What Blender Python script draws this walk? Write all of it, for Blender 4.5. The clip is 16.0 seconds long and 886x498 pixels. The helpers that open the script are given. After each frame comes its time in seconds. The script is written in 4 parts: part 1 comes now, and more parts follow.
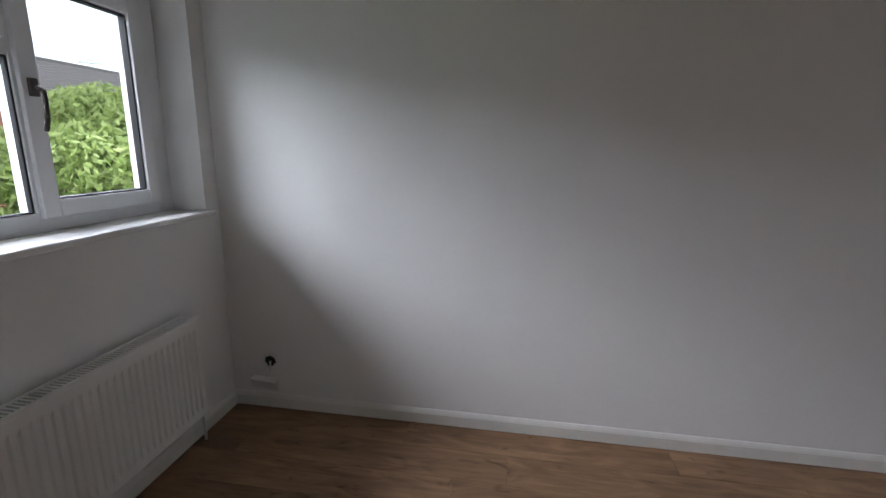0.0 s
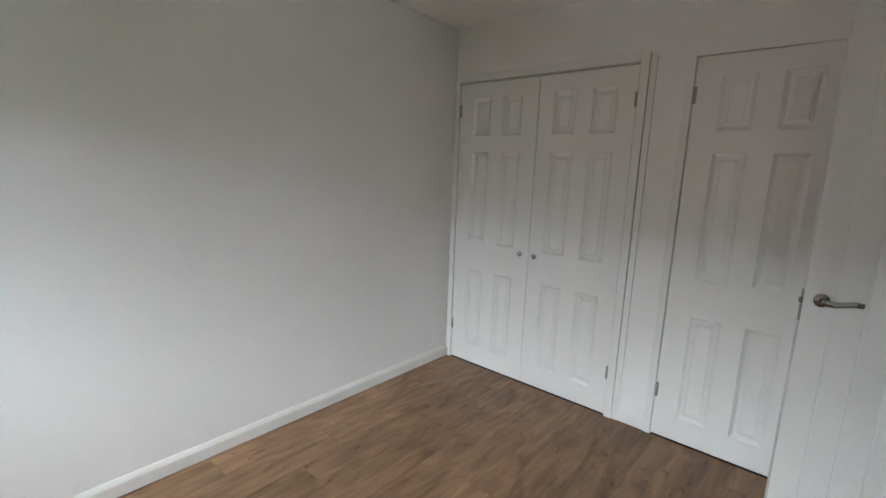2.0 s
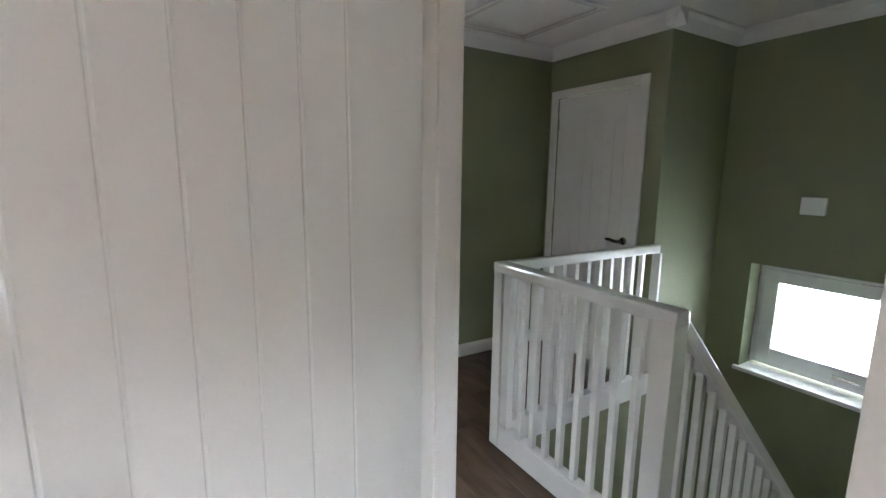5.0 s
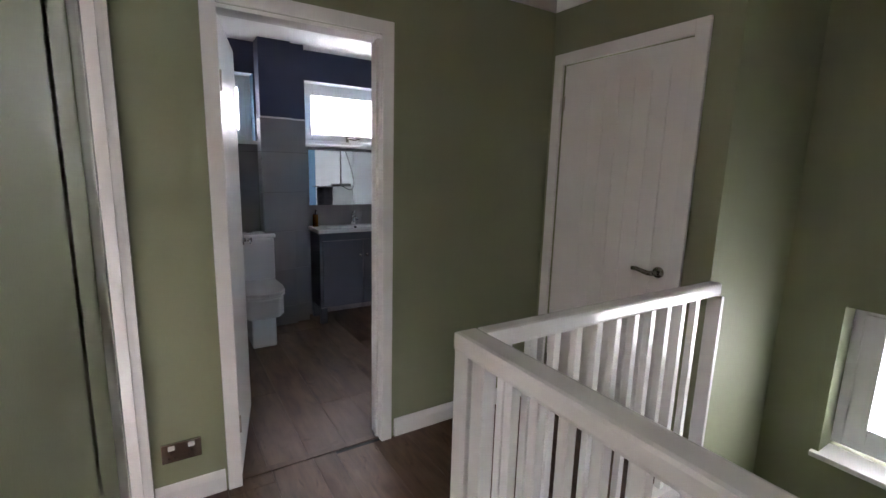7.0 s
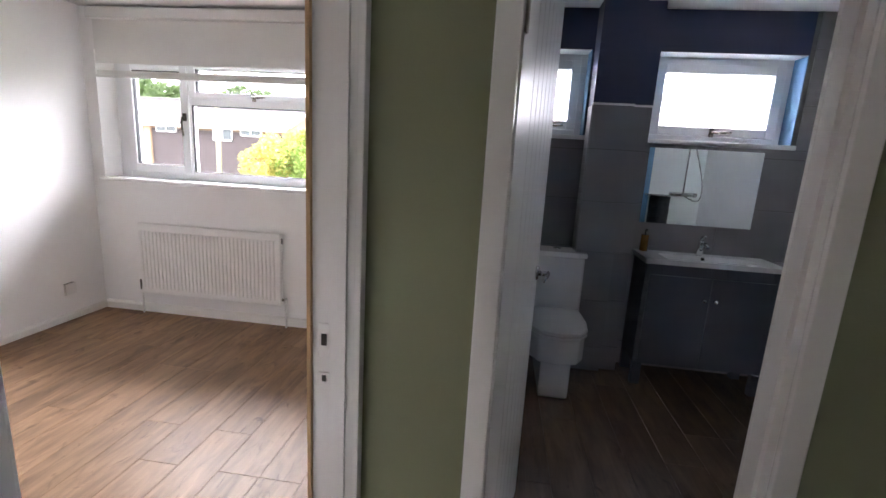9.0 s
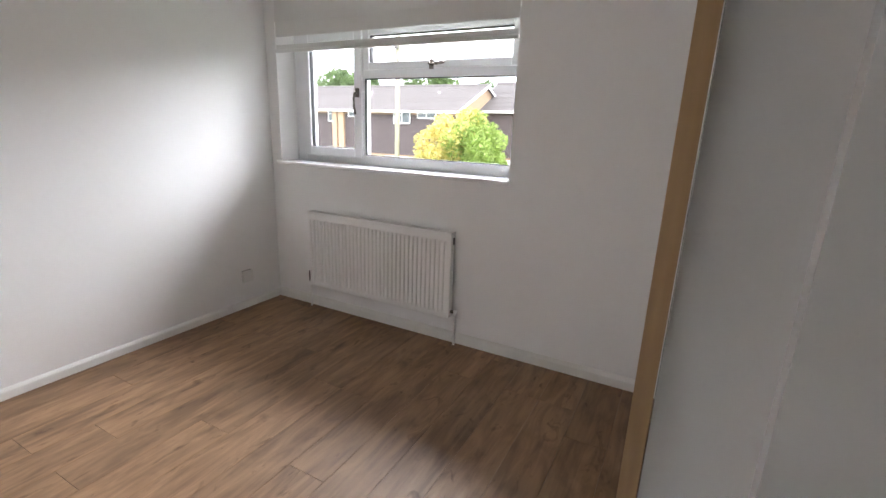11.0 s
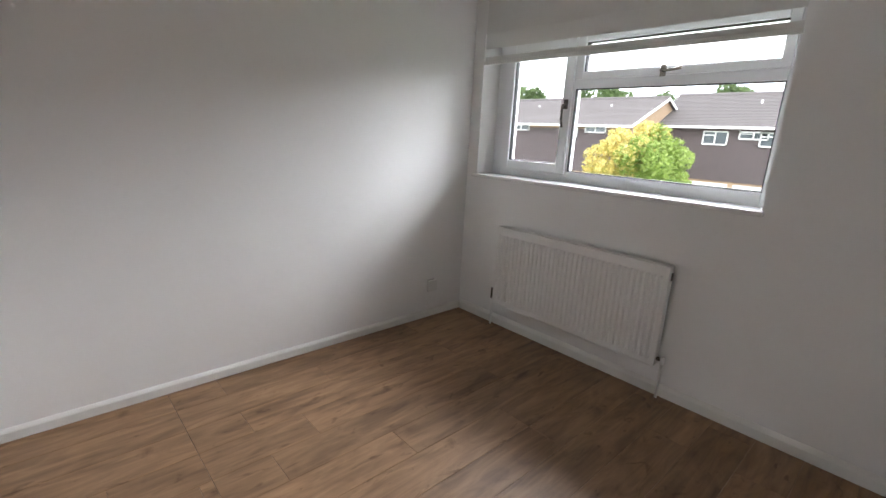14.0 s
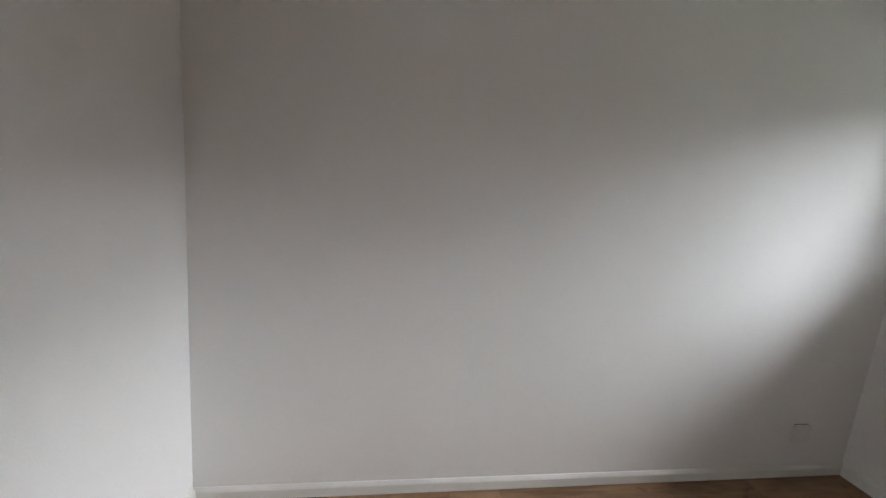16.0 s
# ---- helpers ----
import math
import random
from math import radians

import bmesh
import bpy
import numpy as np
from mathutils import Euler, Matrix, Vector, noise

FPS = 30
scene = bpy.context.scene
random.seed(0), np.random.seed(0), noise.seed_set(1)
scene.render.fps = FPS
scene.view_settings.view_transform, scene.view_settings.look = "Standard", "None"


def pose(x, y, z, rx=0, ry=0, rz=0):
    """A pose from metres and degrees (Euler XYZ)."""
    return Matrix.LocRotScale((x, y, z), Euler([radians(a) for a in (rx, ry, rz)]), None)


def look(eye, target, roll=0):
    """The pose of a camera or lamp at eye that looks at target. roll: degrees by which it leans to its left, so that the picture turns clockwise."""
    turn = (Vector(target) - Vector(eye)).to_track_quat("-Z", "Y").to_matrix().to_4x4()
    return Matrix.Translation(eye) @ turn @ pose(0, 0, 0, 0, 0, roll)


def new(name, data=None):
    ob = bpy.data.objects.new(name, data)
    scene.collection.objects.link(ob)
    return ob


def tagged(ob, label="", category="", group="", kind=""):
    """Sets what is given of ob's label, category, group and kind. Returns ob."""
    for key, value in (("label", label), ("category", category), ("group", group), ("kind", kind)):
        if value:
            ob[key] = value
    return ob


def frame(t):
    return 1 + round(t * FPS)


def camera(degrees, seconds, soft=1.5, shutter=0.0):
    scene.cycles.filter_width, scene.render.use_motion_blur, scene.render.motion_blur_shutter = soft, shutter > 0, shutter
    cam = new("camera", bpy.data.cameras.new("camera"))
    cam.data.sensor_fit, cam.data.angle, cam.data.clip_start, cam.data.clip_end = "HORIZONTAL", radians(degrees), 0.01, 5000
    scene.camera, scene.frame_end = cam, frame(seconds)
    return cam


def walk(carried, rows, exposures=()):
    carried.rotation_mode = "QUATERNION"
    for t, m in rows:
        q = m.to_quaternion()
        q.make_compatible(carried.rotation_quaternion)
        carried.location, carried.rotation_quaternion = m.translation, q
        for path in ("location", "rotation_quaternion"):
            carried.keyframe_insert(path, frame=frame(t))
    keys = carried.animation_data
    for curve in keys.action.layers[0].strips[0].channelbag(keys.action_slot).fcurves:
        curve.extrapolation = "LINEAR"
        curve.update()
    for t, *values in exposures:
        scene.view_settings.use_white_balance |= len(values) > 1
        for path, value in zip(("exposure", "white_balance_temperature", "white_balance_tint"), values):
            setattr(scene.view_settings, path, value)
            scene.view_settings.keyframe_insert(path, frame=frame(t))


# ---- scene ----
cam = camera(89.2, 16.0)
PATH = [
    (0, (-2.583, -2.087, 1.425), (-2.873, -0.158, 0.983), 1.0),
    (0.5, (-2.682, -2.103, 1.443), (-2.297, -0.188, 1.014), 2.4),
    (1, (-2.687, -2.049, 1.405), (-1.817, -0.287, 1.033), 2.9),
    (1.5, (-2.625, -2.073, 1.418), (-1.419, -0.519, 1.058), 2.4),
    (2, (-2.525, -2.115, 1.42), (-1.039, -0.825, 1.065), 2.1),
    (2.5, (-2.368, -2.164, 1.423), (-0.652, -1.186, 1.109), 1.1),
    (3, (-2.146, -2.209, 1.388), (-0.282, -1.553, 1.081), 1.1),
    (3.5, (-1.863, -2.141, 1.383), (0.095, -1.888, 1.063), 1.0),
    (4, (-1.556, -2.119, 1.393), (0.41, -2.308, 1.079), 0.9),
    (4.5, (-1.228, -2.221, 1.403), (0.664, -2.786, 1.086), 0.1),
    (5, (-0.965, -2.336, 1.413), (0.724, -3.353, 1.081), 0.7),
    (5.2, (-0.869, -2.407, 1.416), (0.723, -3.571, 1.083), 0.6),
    (7.5, (0.048, -3.241, 1.415), (1.787, -4.155, 1.04), 2.6),
    (8, (0.293, -3.38, 1.41), (2.167, -3.954, 1.008), 3.1),
    (8.5, (0.522, -3.371, 1.395), (2.474, -3.562, 1.005), 3.8),
    (9, (0.777, -3.253, 1.415), (2.72, -3.011, 1.01), 3.3),
    (9.5, (1.026, -3.172, 1.4), (2.847, -2.455, 0.99), 4.3),
    (12, (1.645, -2.623, 1.374), (3.344, -1.71, 0.847), 1.9),
    (12.5, (1.637, -2.597, 1.365), (3.393, -1.796, 0.84), 2.2),
    (13, (1.647, -2.562, 1.366), (3.407, -1.769, 0.844), 2.7),
    (13.5, (1.605, -2.484, 1.376), (3.23, -1.429, 0.881), 3.1),
    (14, (1.537, -2.446, 1.373), (2.855, -1.025, 0.878), 3.0),
    (14.5, (1.478, -2.407, 1.414), (2.394, -0.715, 0.87), 2.9),
    (15, (1.361, -2.192, 1.408), (1.998, -0.385, 0.834), 4.5),
    (15.5, (1.324, -1.949, 1.395), (1.895, -0.106, 0.867), 5.3),
    (16, (1.495, -1.721, 1.435), (1.838, 0.212, 1.054), 4.9),
]
EXPOSURES = [(0, 0.3, 6150, 14), (0.6, 1.0, 6200, 12), (2.0, 1.45, 6150, 7), (3.0, 1.8, 6150, 6), (3.5, 2.1, 6150, 7), (5.0, 2.65, 6100, 12), (7.5, 2.95, 6650, 26), (9.0, 2.25, 6500, 23), (9.7, 2.0, 6500, 20), (12.0, 1.6, 6500, 17), (14.0, 1.27, 6500, 16), (15.5, 1.05, 6500, 16), (16.0, 1.1, 6500, 14)]
walk(cam, [(t, look(eye, target, roll)) for t, eye, target, roll in PATH], EXPOSURES)

# ---- light ----
world = bpy.data.worlds.new("overcast_sky")
scene.world = world
world.use_nodes = True
wn, wl = world.node_tree.nodes, world.node_tree.links
sky = wn.new("ShaderNodeTexSky")
sky.sky_type, sky.sun_disc = "NISHITA", False
sky.sun_elevation, sky.sun_rotation = radians(55), radians(270)
cloud = wn.new("ShaderNodeTexNoise")
cloud.inputs["Scale"].default_value, cloud.inputs["Detail"].default_value = 2.2, 6
tc = wn.new("ShaderNodeTexCoord")
wl.new(tc.outputs["Generated"], cloud.inputs["Vector"])
ramp = wn.new("ShaderNodeValToRGB")
ramp.color_ramp.elements[0].position, ramp.color_ramp.elements[1].position = 0.36, 0.6
ramp.color_ramp.elements[0].color, ramp.color_ramp.elements[1].color = (10.5, 11.6, 13.0, 1), (15.5, 15.8, 16.1, 1)
wl.new(cloud.outputs["Fac"], ramp.inputs["Fac"])
veil = wn.new("ShaderNodeMix")
veil.data_type = "RGBA"
veil.inputs["Factor"].default_value = 0.85
wl.new(sky.outputs["Color"], veil.inputs["A"])
wl.new(ramp.outputs["Color"], veil.inputs["B"])
background = wn["Background"]
background.inputs["Strength"].default_value = 0.15
wl.new(veil.outputs["Result"], background.inputs["Color"])

sun = new("sun", bpy.data.lights.new("sun", "SUN"))
sun.data.energy, sun.data.angle, sun.data.color = 0.4, radians(25), (1.0, 0.96, 0.9)
sun.rotation_euler = (0, radians(-35), 0)


def sky_fill_lamp(name, eye, target, wide, high, watts, colour=(0.93, 0.95, 1.0)):
    """Added area lamp outside a window, in place of sky light through its opening."""
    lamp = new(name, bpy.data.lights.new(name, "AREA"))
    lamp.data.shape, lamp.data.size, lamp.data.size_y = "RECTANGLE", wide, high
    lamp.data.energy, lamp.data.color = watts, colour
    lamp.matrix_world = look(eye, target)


# added lamps: high outside the bedroom windows, close behind the frosted panes
sky_fill_lamp("sky_fill_bedroom_1", (-8.0, 1.6, 4.2), (-4.2, 1.2, 1.5), 13.0, 3.2, 2250, (0.93, 0.935, 1.0))
sky_fill_lamp("sky_fill_bedroom_2", (8.0, 2.8, 4.0), (4.15, 2.4, 1.5), 13.0, 3.2, 1950)
sky_fill_lamp("sky_fill_bath_large", (4.29, -4.615, 1.875), (3.5, -4.615, 1.8), 0.85, 0.5, 3.2)
sky_fill_lamp("sky_fill_stair", (-0.04, -5.98, 0.47), (-0.04, -5.0, 0.45), 1.1, 0.68, 6)


# ---- materials ----
def material(name, colour, rough=0.6, metal=0.0, vary=0.06, scale=3.0, bump=0.0, bump_scale=60.0, spec=0.5, by_object=0.0, stretch=(1, 1, 1)):
    """Painted or plain surface with large soft variation, fine relief, and a shift from object to object."""
    m = bpy.data.materials.new(name)
    m.use_nodes = True
    n, l = m.node_tree.nodes, m.node_tree.links
    b = n["Principled BSDF"]
    b.inputs["Roughness"].default_value, b.inputs["Metallic"].default_value = rough, metal
    b.inputs["Specular IOR Level"].default_value = spec
    co = n.new("ShaderNodeTexCoord")
    mp = n.new("ShaderNodeMapping")
    mp.inputs["Scale"].default_value = stretch
    l.new(co.outputs["Object"], mp.inputs["Vector"])
    big = n.new("ShaderNodeTexNoise")
    big.inputs["Scale"].default_value, big.inputs["Detail"].default_value = scale, 5
    l.new(mp.outputs["Vector"], big.inputs["Vector"])
    rp = n.new("ShaderNodeValToRGB")
    rp.color_ramp.elements[0].position, rp.color_ramp.elements[1].position = 0.3, 0.7
    rp.color_ramp.elements[0].color = (*[c * (1 - vary) for c in colour], 1)
    rp.color_ramp.elements[1].color = (*[min(1, c * (1 + vary)) for c in colour], 1)
    l.new(big.outputs["Fac"], rp.inputs["Fac"])
    out = rp.outputs["Color"]
    if by_object:
        info = n.new("ShaderNodeObjectInfo")
        hsv = n.new("ShaderNodeHueSaturation")
        mr = n.new("ShaderNodeMapRange")
        mr.inputs["To Min"].default_value, mr.inputs["To Max"].default_value = 1 - by_object, 1 + by_object
        l.new(info.outputs["Random"], mr.inputs["Value"])
        l.new(mr.outputs["Result"], hsv.inputs["Value"])
        l.new(out, hsv.inputs["Color"])
        out = hsv.outputs["Color"]
    l.new(out, b.inputs["Base Color"])
    if bump:
        fine = n.new("ShaderNodeTexNoise")
        fine.inputs["Scale"].default_value, fine.inputs["Detail"].default_value = bump_scale, 4
        l.new(mp.outputs["Vector"], fine.inputs["Vector"])
        bp = n.new("ShaderNodeBump")
        bp.inputs["Strength"].default_value, bp.inputs["Distance"].default_value = bump, 0.004
        l.new(fine.outputs["Fac"], bp.inputs["Height"])
        l.new(bp.outputs["Normal"], b.inputs["Normal"])
    return m


def wood_material(name, dark, light):
    """Laminate oak: long grain along the plank, knots and a tone of its own for each plank."""
    m = bpy.data.materials.new(name)
    m.use_nodes = True
    n, l = m.node_tree.nodes, m.node_tree.links
    b = n["Principled BSDF"]
    b.inputs["Roughness"].default_value = 0.42
    b.inputs["Specular IOR Level"].default_value = 0.32
    co, info = n.new("ShaderNodeTexCoord"), n.new("ShaderNodeObjectInfo")
    shift = n.new("ShaderNodeVectorMath")
    shift.operation = "MULTIPLY_ADD"
    shift.inputs[1].default_value = (31, 17, 9)
    l.new(info.outputs["Random"], shift.inputs[0])
    l.new(co.outputs["Object"], shift.inputs[2])
    def noise_tex(scl, size, detail, distortion=0.0):
        mp = n.new("ShaderNodeMapping")
        mp.inputs["Scale"].default_value = scl
        l.new(shift.outputs["Vector"], mp.inputs["Vector"])
        t = n.new("ShaderNodeTexNoise")
        t.inputs["Scale"].default_value, t.inputs["Detail"].default_value, t.inputs["Distortion"].default_value = size, detail, distortion
        l.new(mp.outputs["Vector"], t.inputs["Vector"])
        return t.outputs["Fac"]
    grain = noise_tex((1.1, 15, 1), 2.2, 8, 0.8)
    cloudy = noise_tex((1.5, 5.0, 1), 2.2, 5, 1.0)
    knots = noise_tex((2.6, 6.0, 1), 2.6, 4, 1.2)
    r1 = n.new("ShaderNodeValToRGB")
    r1.color_ramp.elements[0].position, r1.color_ramp.elements[1].position = 0.28, 0.74
    r1.color_ramp.elements[0].color, r1.color_ramp.elements[1].color = (*dark, 1), (*light, 1)
    mix = n.new("ShaderNodeMath")
    mix.operation = "MULTIPLY_ADD"
    mix.inputs[1].default_value = 0.36
    half = n.new("ShaderNodeMath")
    half.operation = "MULTIPLY"
    half.inputs[1].default_value = 0.64
    l.new(cloudy, half.inputs[0])
    l.new(grain, mix.inputs[0])
    l.new(half.outputs[0], mix.inputs[2])
    l.new(mix.outputs[0], r1.inputs["Fac"])
    r2 = n.new("ShaderNodeValToRGB")
    r2.color_ramp.elements[0].position, r2.color_ramp.elements[1].position = 0.27, 0.38
    r2.color_ramp.elements[0].color, r2.color_ramp.elements[1].color = (0.46, 0.40, 0.36, 1), (1, 1, 1, 1)
    l.new(knots, r2.inputs["Fac"])
    mul = n.new("ShaderNodeMix")
    mul.data_type, mul.blend_type = "RGBA", "MULTIPLY"
    mul.inputs["Factor"].default_value = 0.8
    l.new(r1.outputs["Color"], mul.inputs["A"])
    l.new(r2.outputs["Color"], mul.inputs["B"])
    hsv = n.new("ShaderNodeHueSaturation")
    mr = n.new("ShaderNodeMapRange")
    mr.inputs["To Min"].default_value, mr.inputs["To Max"].default_value = 0.86, 1.12
    l.new(info.outputs["Random"], mr.inputs["Value"])
    l.new(mr.outputs["Result"], hsv.inputs["Value"])
    l.new(mul.outputs["Result"], hsv.inputs["Color"])
    l.new(hsv.outputs["Color"], b.inputs["Base Color"])
    rr = n.new("ShaderNodeMapRange")
    rr.inputs["To Min"].default_value, rr.inputs["To Max"].default_value = 0.36, 0.52
    l.new(grain, rr.inputs["Value"])
    l.new(rr.outputs["Result"], b.inputs["Roughness"])
    bp = n.new("ShaderNodeBump")
    bp.inputs["Strength"].default_value, bp.inputs["Distance"].default_value = 0.12, 0.002
    l.new(grain, bp.inputs["Height"])
    l.new(bp.outputs["Normal"], b.inputs["Normal"])
    return m


def pane_material(name, frosted):
    m = bpy.data.materials.new(name)
    m.use_nodes = True
    n, l = m.node_tree.nodes, m.node_tree.links
    n.remove(n["Principled BSDF"])
    out = n["Material Output"]
    gloss = n.new("ShaderNodeBsdfGlossy")
    gloss.inputs["Roughness"].default_value = 0.25 if frosted else 0.02
    if frosted:
        clear = n.new("ShaderNodeBsdfRefraction")
        clear.inputs["IOR"].default_value, clear.inputs["Roughness"].default_value = 1.02, 0.6
        clear2 = n.new("ShaderNodeBsdfTranslucent")
        clear2.inputs["Color"].default_value = (0.95, 0.97, 0.97, 1)
        both = n.new("ShaderNodeMixShader")
        both.inputs["Fac"].default_value = 0.55
        l.new(clear.outputs[0], both.inputs[1])
        l.new(clear2.outputs[0], both.inputs[2])
        base = both
    else:
        base = n.new("ShaderNodeBsdfTransparent")
        base.inputs["Color"].default_value = (0.96, 0.98, 0.97, 1)
    mix = n.new("ShaderNodeMixShader")
    fr = n.new("ShaderNodeFresnel")
    fr.inputs["IOR"].default_value = 1.25
    l.new(fr.outputs[0], mix.inputs["Fac"])
    l.new(base.outputs[0], mix.inputs[1])
    l.new(gloss.outputs[0], mix.inputs[2])
    l.new(mix.outputs[0], out.inputs["Surface"])
    return m


def leaf_material(name, a, b2):
    m = bpy.data.materials.new(name)
    m.use_nodes = True
    n, l = m.node_tree.nodes, m.node_tree.links
    b = n["Principled BSDF"]
    b.inputs["Roughness"].default_value = 0.55
    geo = n.new("ShaderNodeNewGeometry")
    rp = n.new("ShaderNodeValToRGB")
    rp.color_ramp.elements[0].color, rp.color_ramp.elements[1].color = (*a, 1), (*b2, 1)
    l.new(geo.outputs["Random Per Island"], rp.inputs["Fac"])
    l.new(rp.outputs["Color"], b.inputs["Base Color"])
    tr = n.new("ShaderNodeBsdfTranslucent")
    l.new(rp.outputs["Color"], tr.inputs["Color"])
    mix = n.new("ShaderNodeMixShader")
    mix.inputs["Fac"].default_value = 0.5
    l.new(b.outputs[0], mix.inputs[1])
    l.new(tr.outputs[0], mix.inputs[2])
    l.new(mix.outputs[0], n["Material Output"].inputs["Surface"])
    return m


WHITE = material("white_wall_paint", (0.875, 0.87, 0.86), 0.75, vary=0.025, scale=1.2, bump=0.12, bump_scale=140, spec=0.25)
CEIL = material("ceiling_paint", (0.875, 0.87, 0.86), 0.85, vary=0.02, scale=1.0, bump=0.15, bump_scale=90, spec=0.2)
GREEN = material("olive_green_wall_paint", (0.262, 0.285, 0.178), 0.6, vary=0.05, scale=1.5, bump=0.15, bump_scale=140, spec=0.35)
NAVY = material("navy_wall_paint", (0.035, 0.045, 0.10), 0.55, vary=0.08, scale=1.5, bump=0.1, bump_scale=120)
BLUE = material("blue_wall_paint", (0.12, 0.27, 0.45), 0.6, vary=0.05, scale=1.5)
GLOSS = material("white_gloss_paint", (0.85, 0.845, 0.83), 0.16, vary=0.02, scale=2.0, bump=0.04, bump_scale=35)
DOORPAINT = material("white_door_paint", (0.80, 0.795, 0.78), 0.3, vary=0.03, scale=2.5, bump=0.05, bump_scale=50, spec=0.15)
SATIN = material("white_satin_paint", (0.83, 0.825, 0.81), 0.38, vary=0.03, scale=2.5, bump=0.05, bump_scale=50)
SKIRT = material("skirting_paint", (0.81, 0.80, 0.765), 0.42, vary=0.05, scale=4, bump=0.08, bump_scale=40)
UPVC = material("white_upvc", (0.85, 0.86, 0.88), 0.3, vary=0.015, scale=3)
SEAL = material("black_rubber_seal", (0.02, 0.02, 0.022), 0.7)
RAD = material("radiator_enamel", (0.84, 0.835, 0.815), 0.32, vary=0.02, scale=3)
STEEL = material("brushed_nickel", (0.36, 0.33, 0.30), 0.25, metal=1.0, vary=0.08, scale=20)
CHROME = material("chrome", (0.75, 0.75, 0.76), 0.1, metal=1.0, vary=0.03)
BRASSY = material("worn_hinge_metal", (0.35, 0.32, 0.28), 0.4, metal=1.0, vary=0.2, scale=30)
DARK = material("dark_void", (0.03, 0.028, 0.026), 0.9)
DARKMETAL = material("dark_bronze_handle", (0.12, 0.11, 0.10), 0.35, metal=0.8, vary=0.1)
RAWWOOD = material("bare_pine_edge", (0.52, 0.33, 0.17), 0.6, vary=0.2, scale=14, stretch=(6, 6, 0.6))
PLASTIC = material("white_plastic", (0.78, 0.78, 0.76), 0.35, vary=0.01)
OAK = wood_material("oak_laminate", (0.125, 0.068, 0.037), (0.43, 0.262, 0.147))
OAKDARK = wood_material("dark_oak_laminate", (0.055, 0.033, 0.022), (0.18, 0.112, 0.072))
TILE = material("grey_stone_tile", (0.25, 0.245, 0.25), 0.32, vary=0.1, scale=2.2, bump=0.05, bump_scale=25, by_object=0.06)
GROUT = material("grey_grout", (0.17, 0.165, 0.16), 0.9, vary=0.1, scale=30)
PALETILE = material("white_shower_panel", (0.68, 0.74, 0.74), 0.2, vary=0.03)
CERAMIC = material("white_ceramic", (0.78, 0.78, 0.77), 0.12, vary=0.01)
VANITY = material("blue_grey_cabinet_paint", (0.105, 0.115, 0.145), 0.4, vary=0.05, scale=3)
MIRROR = material("mirror_silver", (0.88, 0.89, 0.89), 0.015, metal=1.0, vary=0.0)
AMBER = material("amber_soap_bottle", (0.20, 0.09, 0.02), 0.15)
FABRIC = material("grey_towel", (0.10, 0.105, 0.115), 0.95, vary=0.15, scale=25, bump=0.5, bump_scale=200)
BLIND = material("white_blind_fabric", (0.76, 0.76, 0.74), 0.8, vary=0.02, scale=4, bump=0.1, bump_scale=300)
CLEAR, FROST = pane_material("clear_glass", False), pane_material("frosted_glass", True)
ROOFTILE = material("grey_brown_roof_tile", (0.135, 0.12, 0.117), 0.85, vary=0.25, scale=6, by_object=0.12)
CLAD = material("dark_brown_hung_tile", (0.085, 0.066, 0.066), 0.8, vary=0.25, scale=8, by_object=0.15)
BRICK = material("buff_brick", (0.42, 0.29, 0.19), 0.85, vary=0.2, scale=9)
REDBRICK = material("red_brick", (0.32, 0.13, 0.08), 0.85, vary=0.2, scale=9)
TRIM = material("white_exterior_trim", (0.75, 0.75, 0.74), 0.5, vary=0.05)
HOUSEGLASS = material("window_glass_far", (0.10, 0.12, 0.13), 0.08, vary=0.4, scale=0.9)
CONCRETE = material("weathered_post", (0.27, 0.25, 0.18), 0.85, vary=0.15, scale=5)
GRASS = material("grass", (0.09, 0.14, 0.04), 0.9, vary=0.35, scale=1.5, bump=0.6, bump_scale=30)
ASPHALT = material("asphalt", (0.055, 0.055, 0.056), 0.9, vary=0.2, scale=3, bump=0.4, bump_scale=120)
PAVING = material("paving", (0.30, 0.28, 0.26), 0.85, vary=0.15, scale=2)
BARK = material("bark", (0.10, 0.075, 0.05), 0.9, vary=0.3, scale=12, bump=0.6, bump_scale=40)
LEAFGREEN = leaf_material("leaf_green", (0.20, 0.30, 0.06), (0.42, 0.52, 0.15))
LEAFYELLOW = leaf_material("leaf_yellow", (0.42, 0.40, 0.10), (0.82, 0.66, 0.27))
LEAFBUSH = leaf_material("leaf_bush", (0.17, 0.24, 0.06), (0.42, 0.50, 0.18))
LEAFDARK = leaf_material("leaf_dark", (0.07, 0.115, 0.045), (0.19, 0.27, 0.10))
PYLON = material("pylon_steel", (0.45, 0.48, 0.50), 0.7)
CARPAINT = material("dark_car_paint", (0.02, 0.022, 0.026), 0.2)
SHEER = pane_material("sheer_blind_mesh", True)


# ---- mesh helpers ----
def box(bm, x0, x1, y0, y1, z0, z1):
    x0, x1, y0, y1, z0, z1 = min(x0, x1), max(x0, x1), min(y0, y1), max(y0, y1), min(z0, z1), max(z0, z1)
    v = [bm.verts.new(p) for p in ((x0, y0, z0), (x1, y0, z0), (x1, y1, z0), (x0, y1, z0), (x0, y0, z1), (x1, y0, z1), (x1, y1, z1), (x0, y1, z1))]
    for f in ((0, 3, 2, 1), (4, 5, 6, 7), (0, 1, 5, 4), (1, 2, 6, 5), (2, 3, 7, 6), (3, 0, 4, 7)):
        bm.faces.new([v[i] for i in f])
    return v


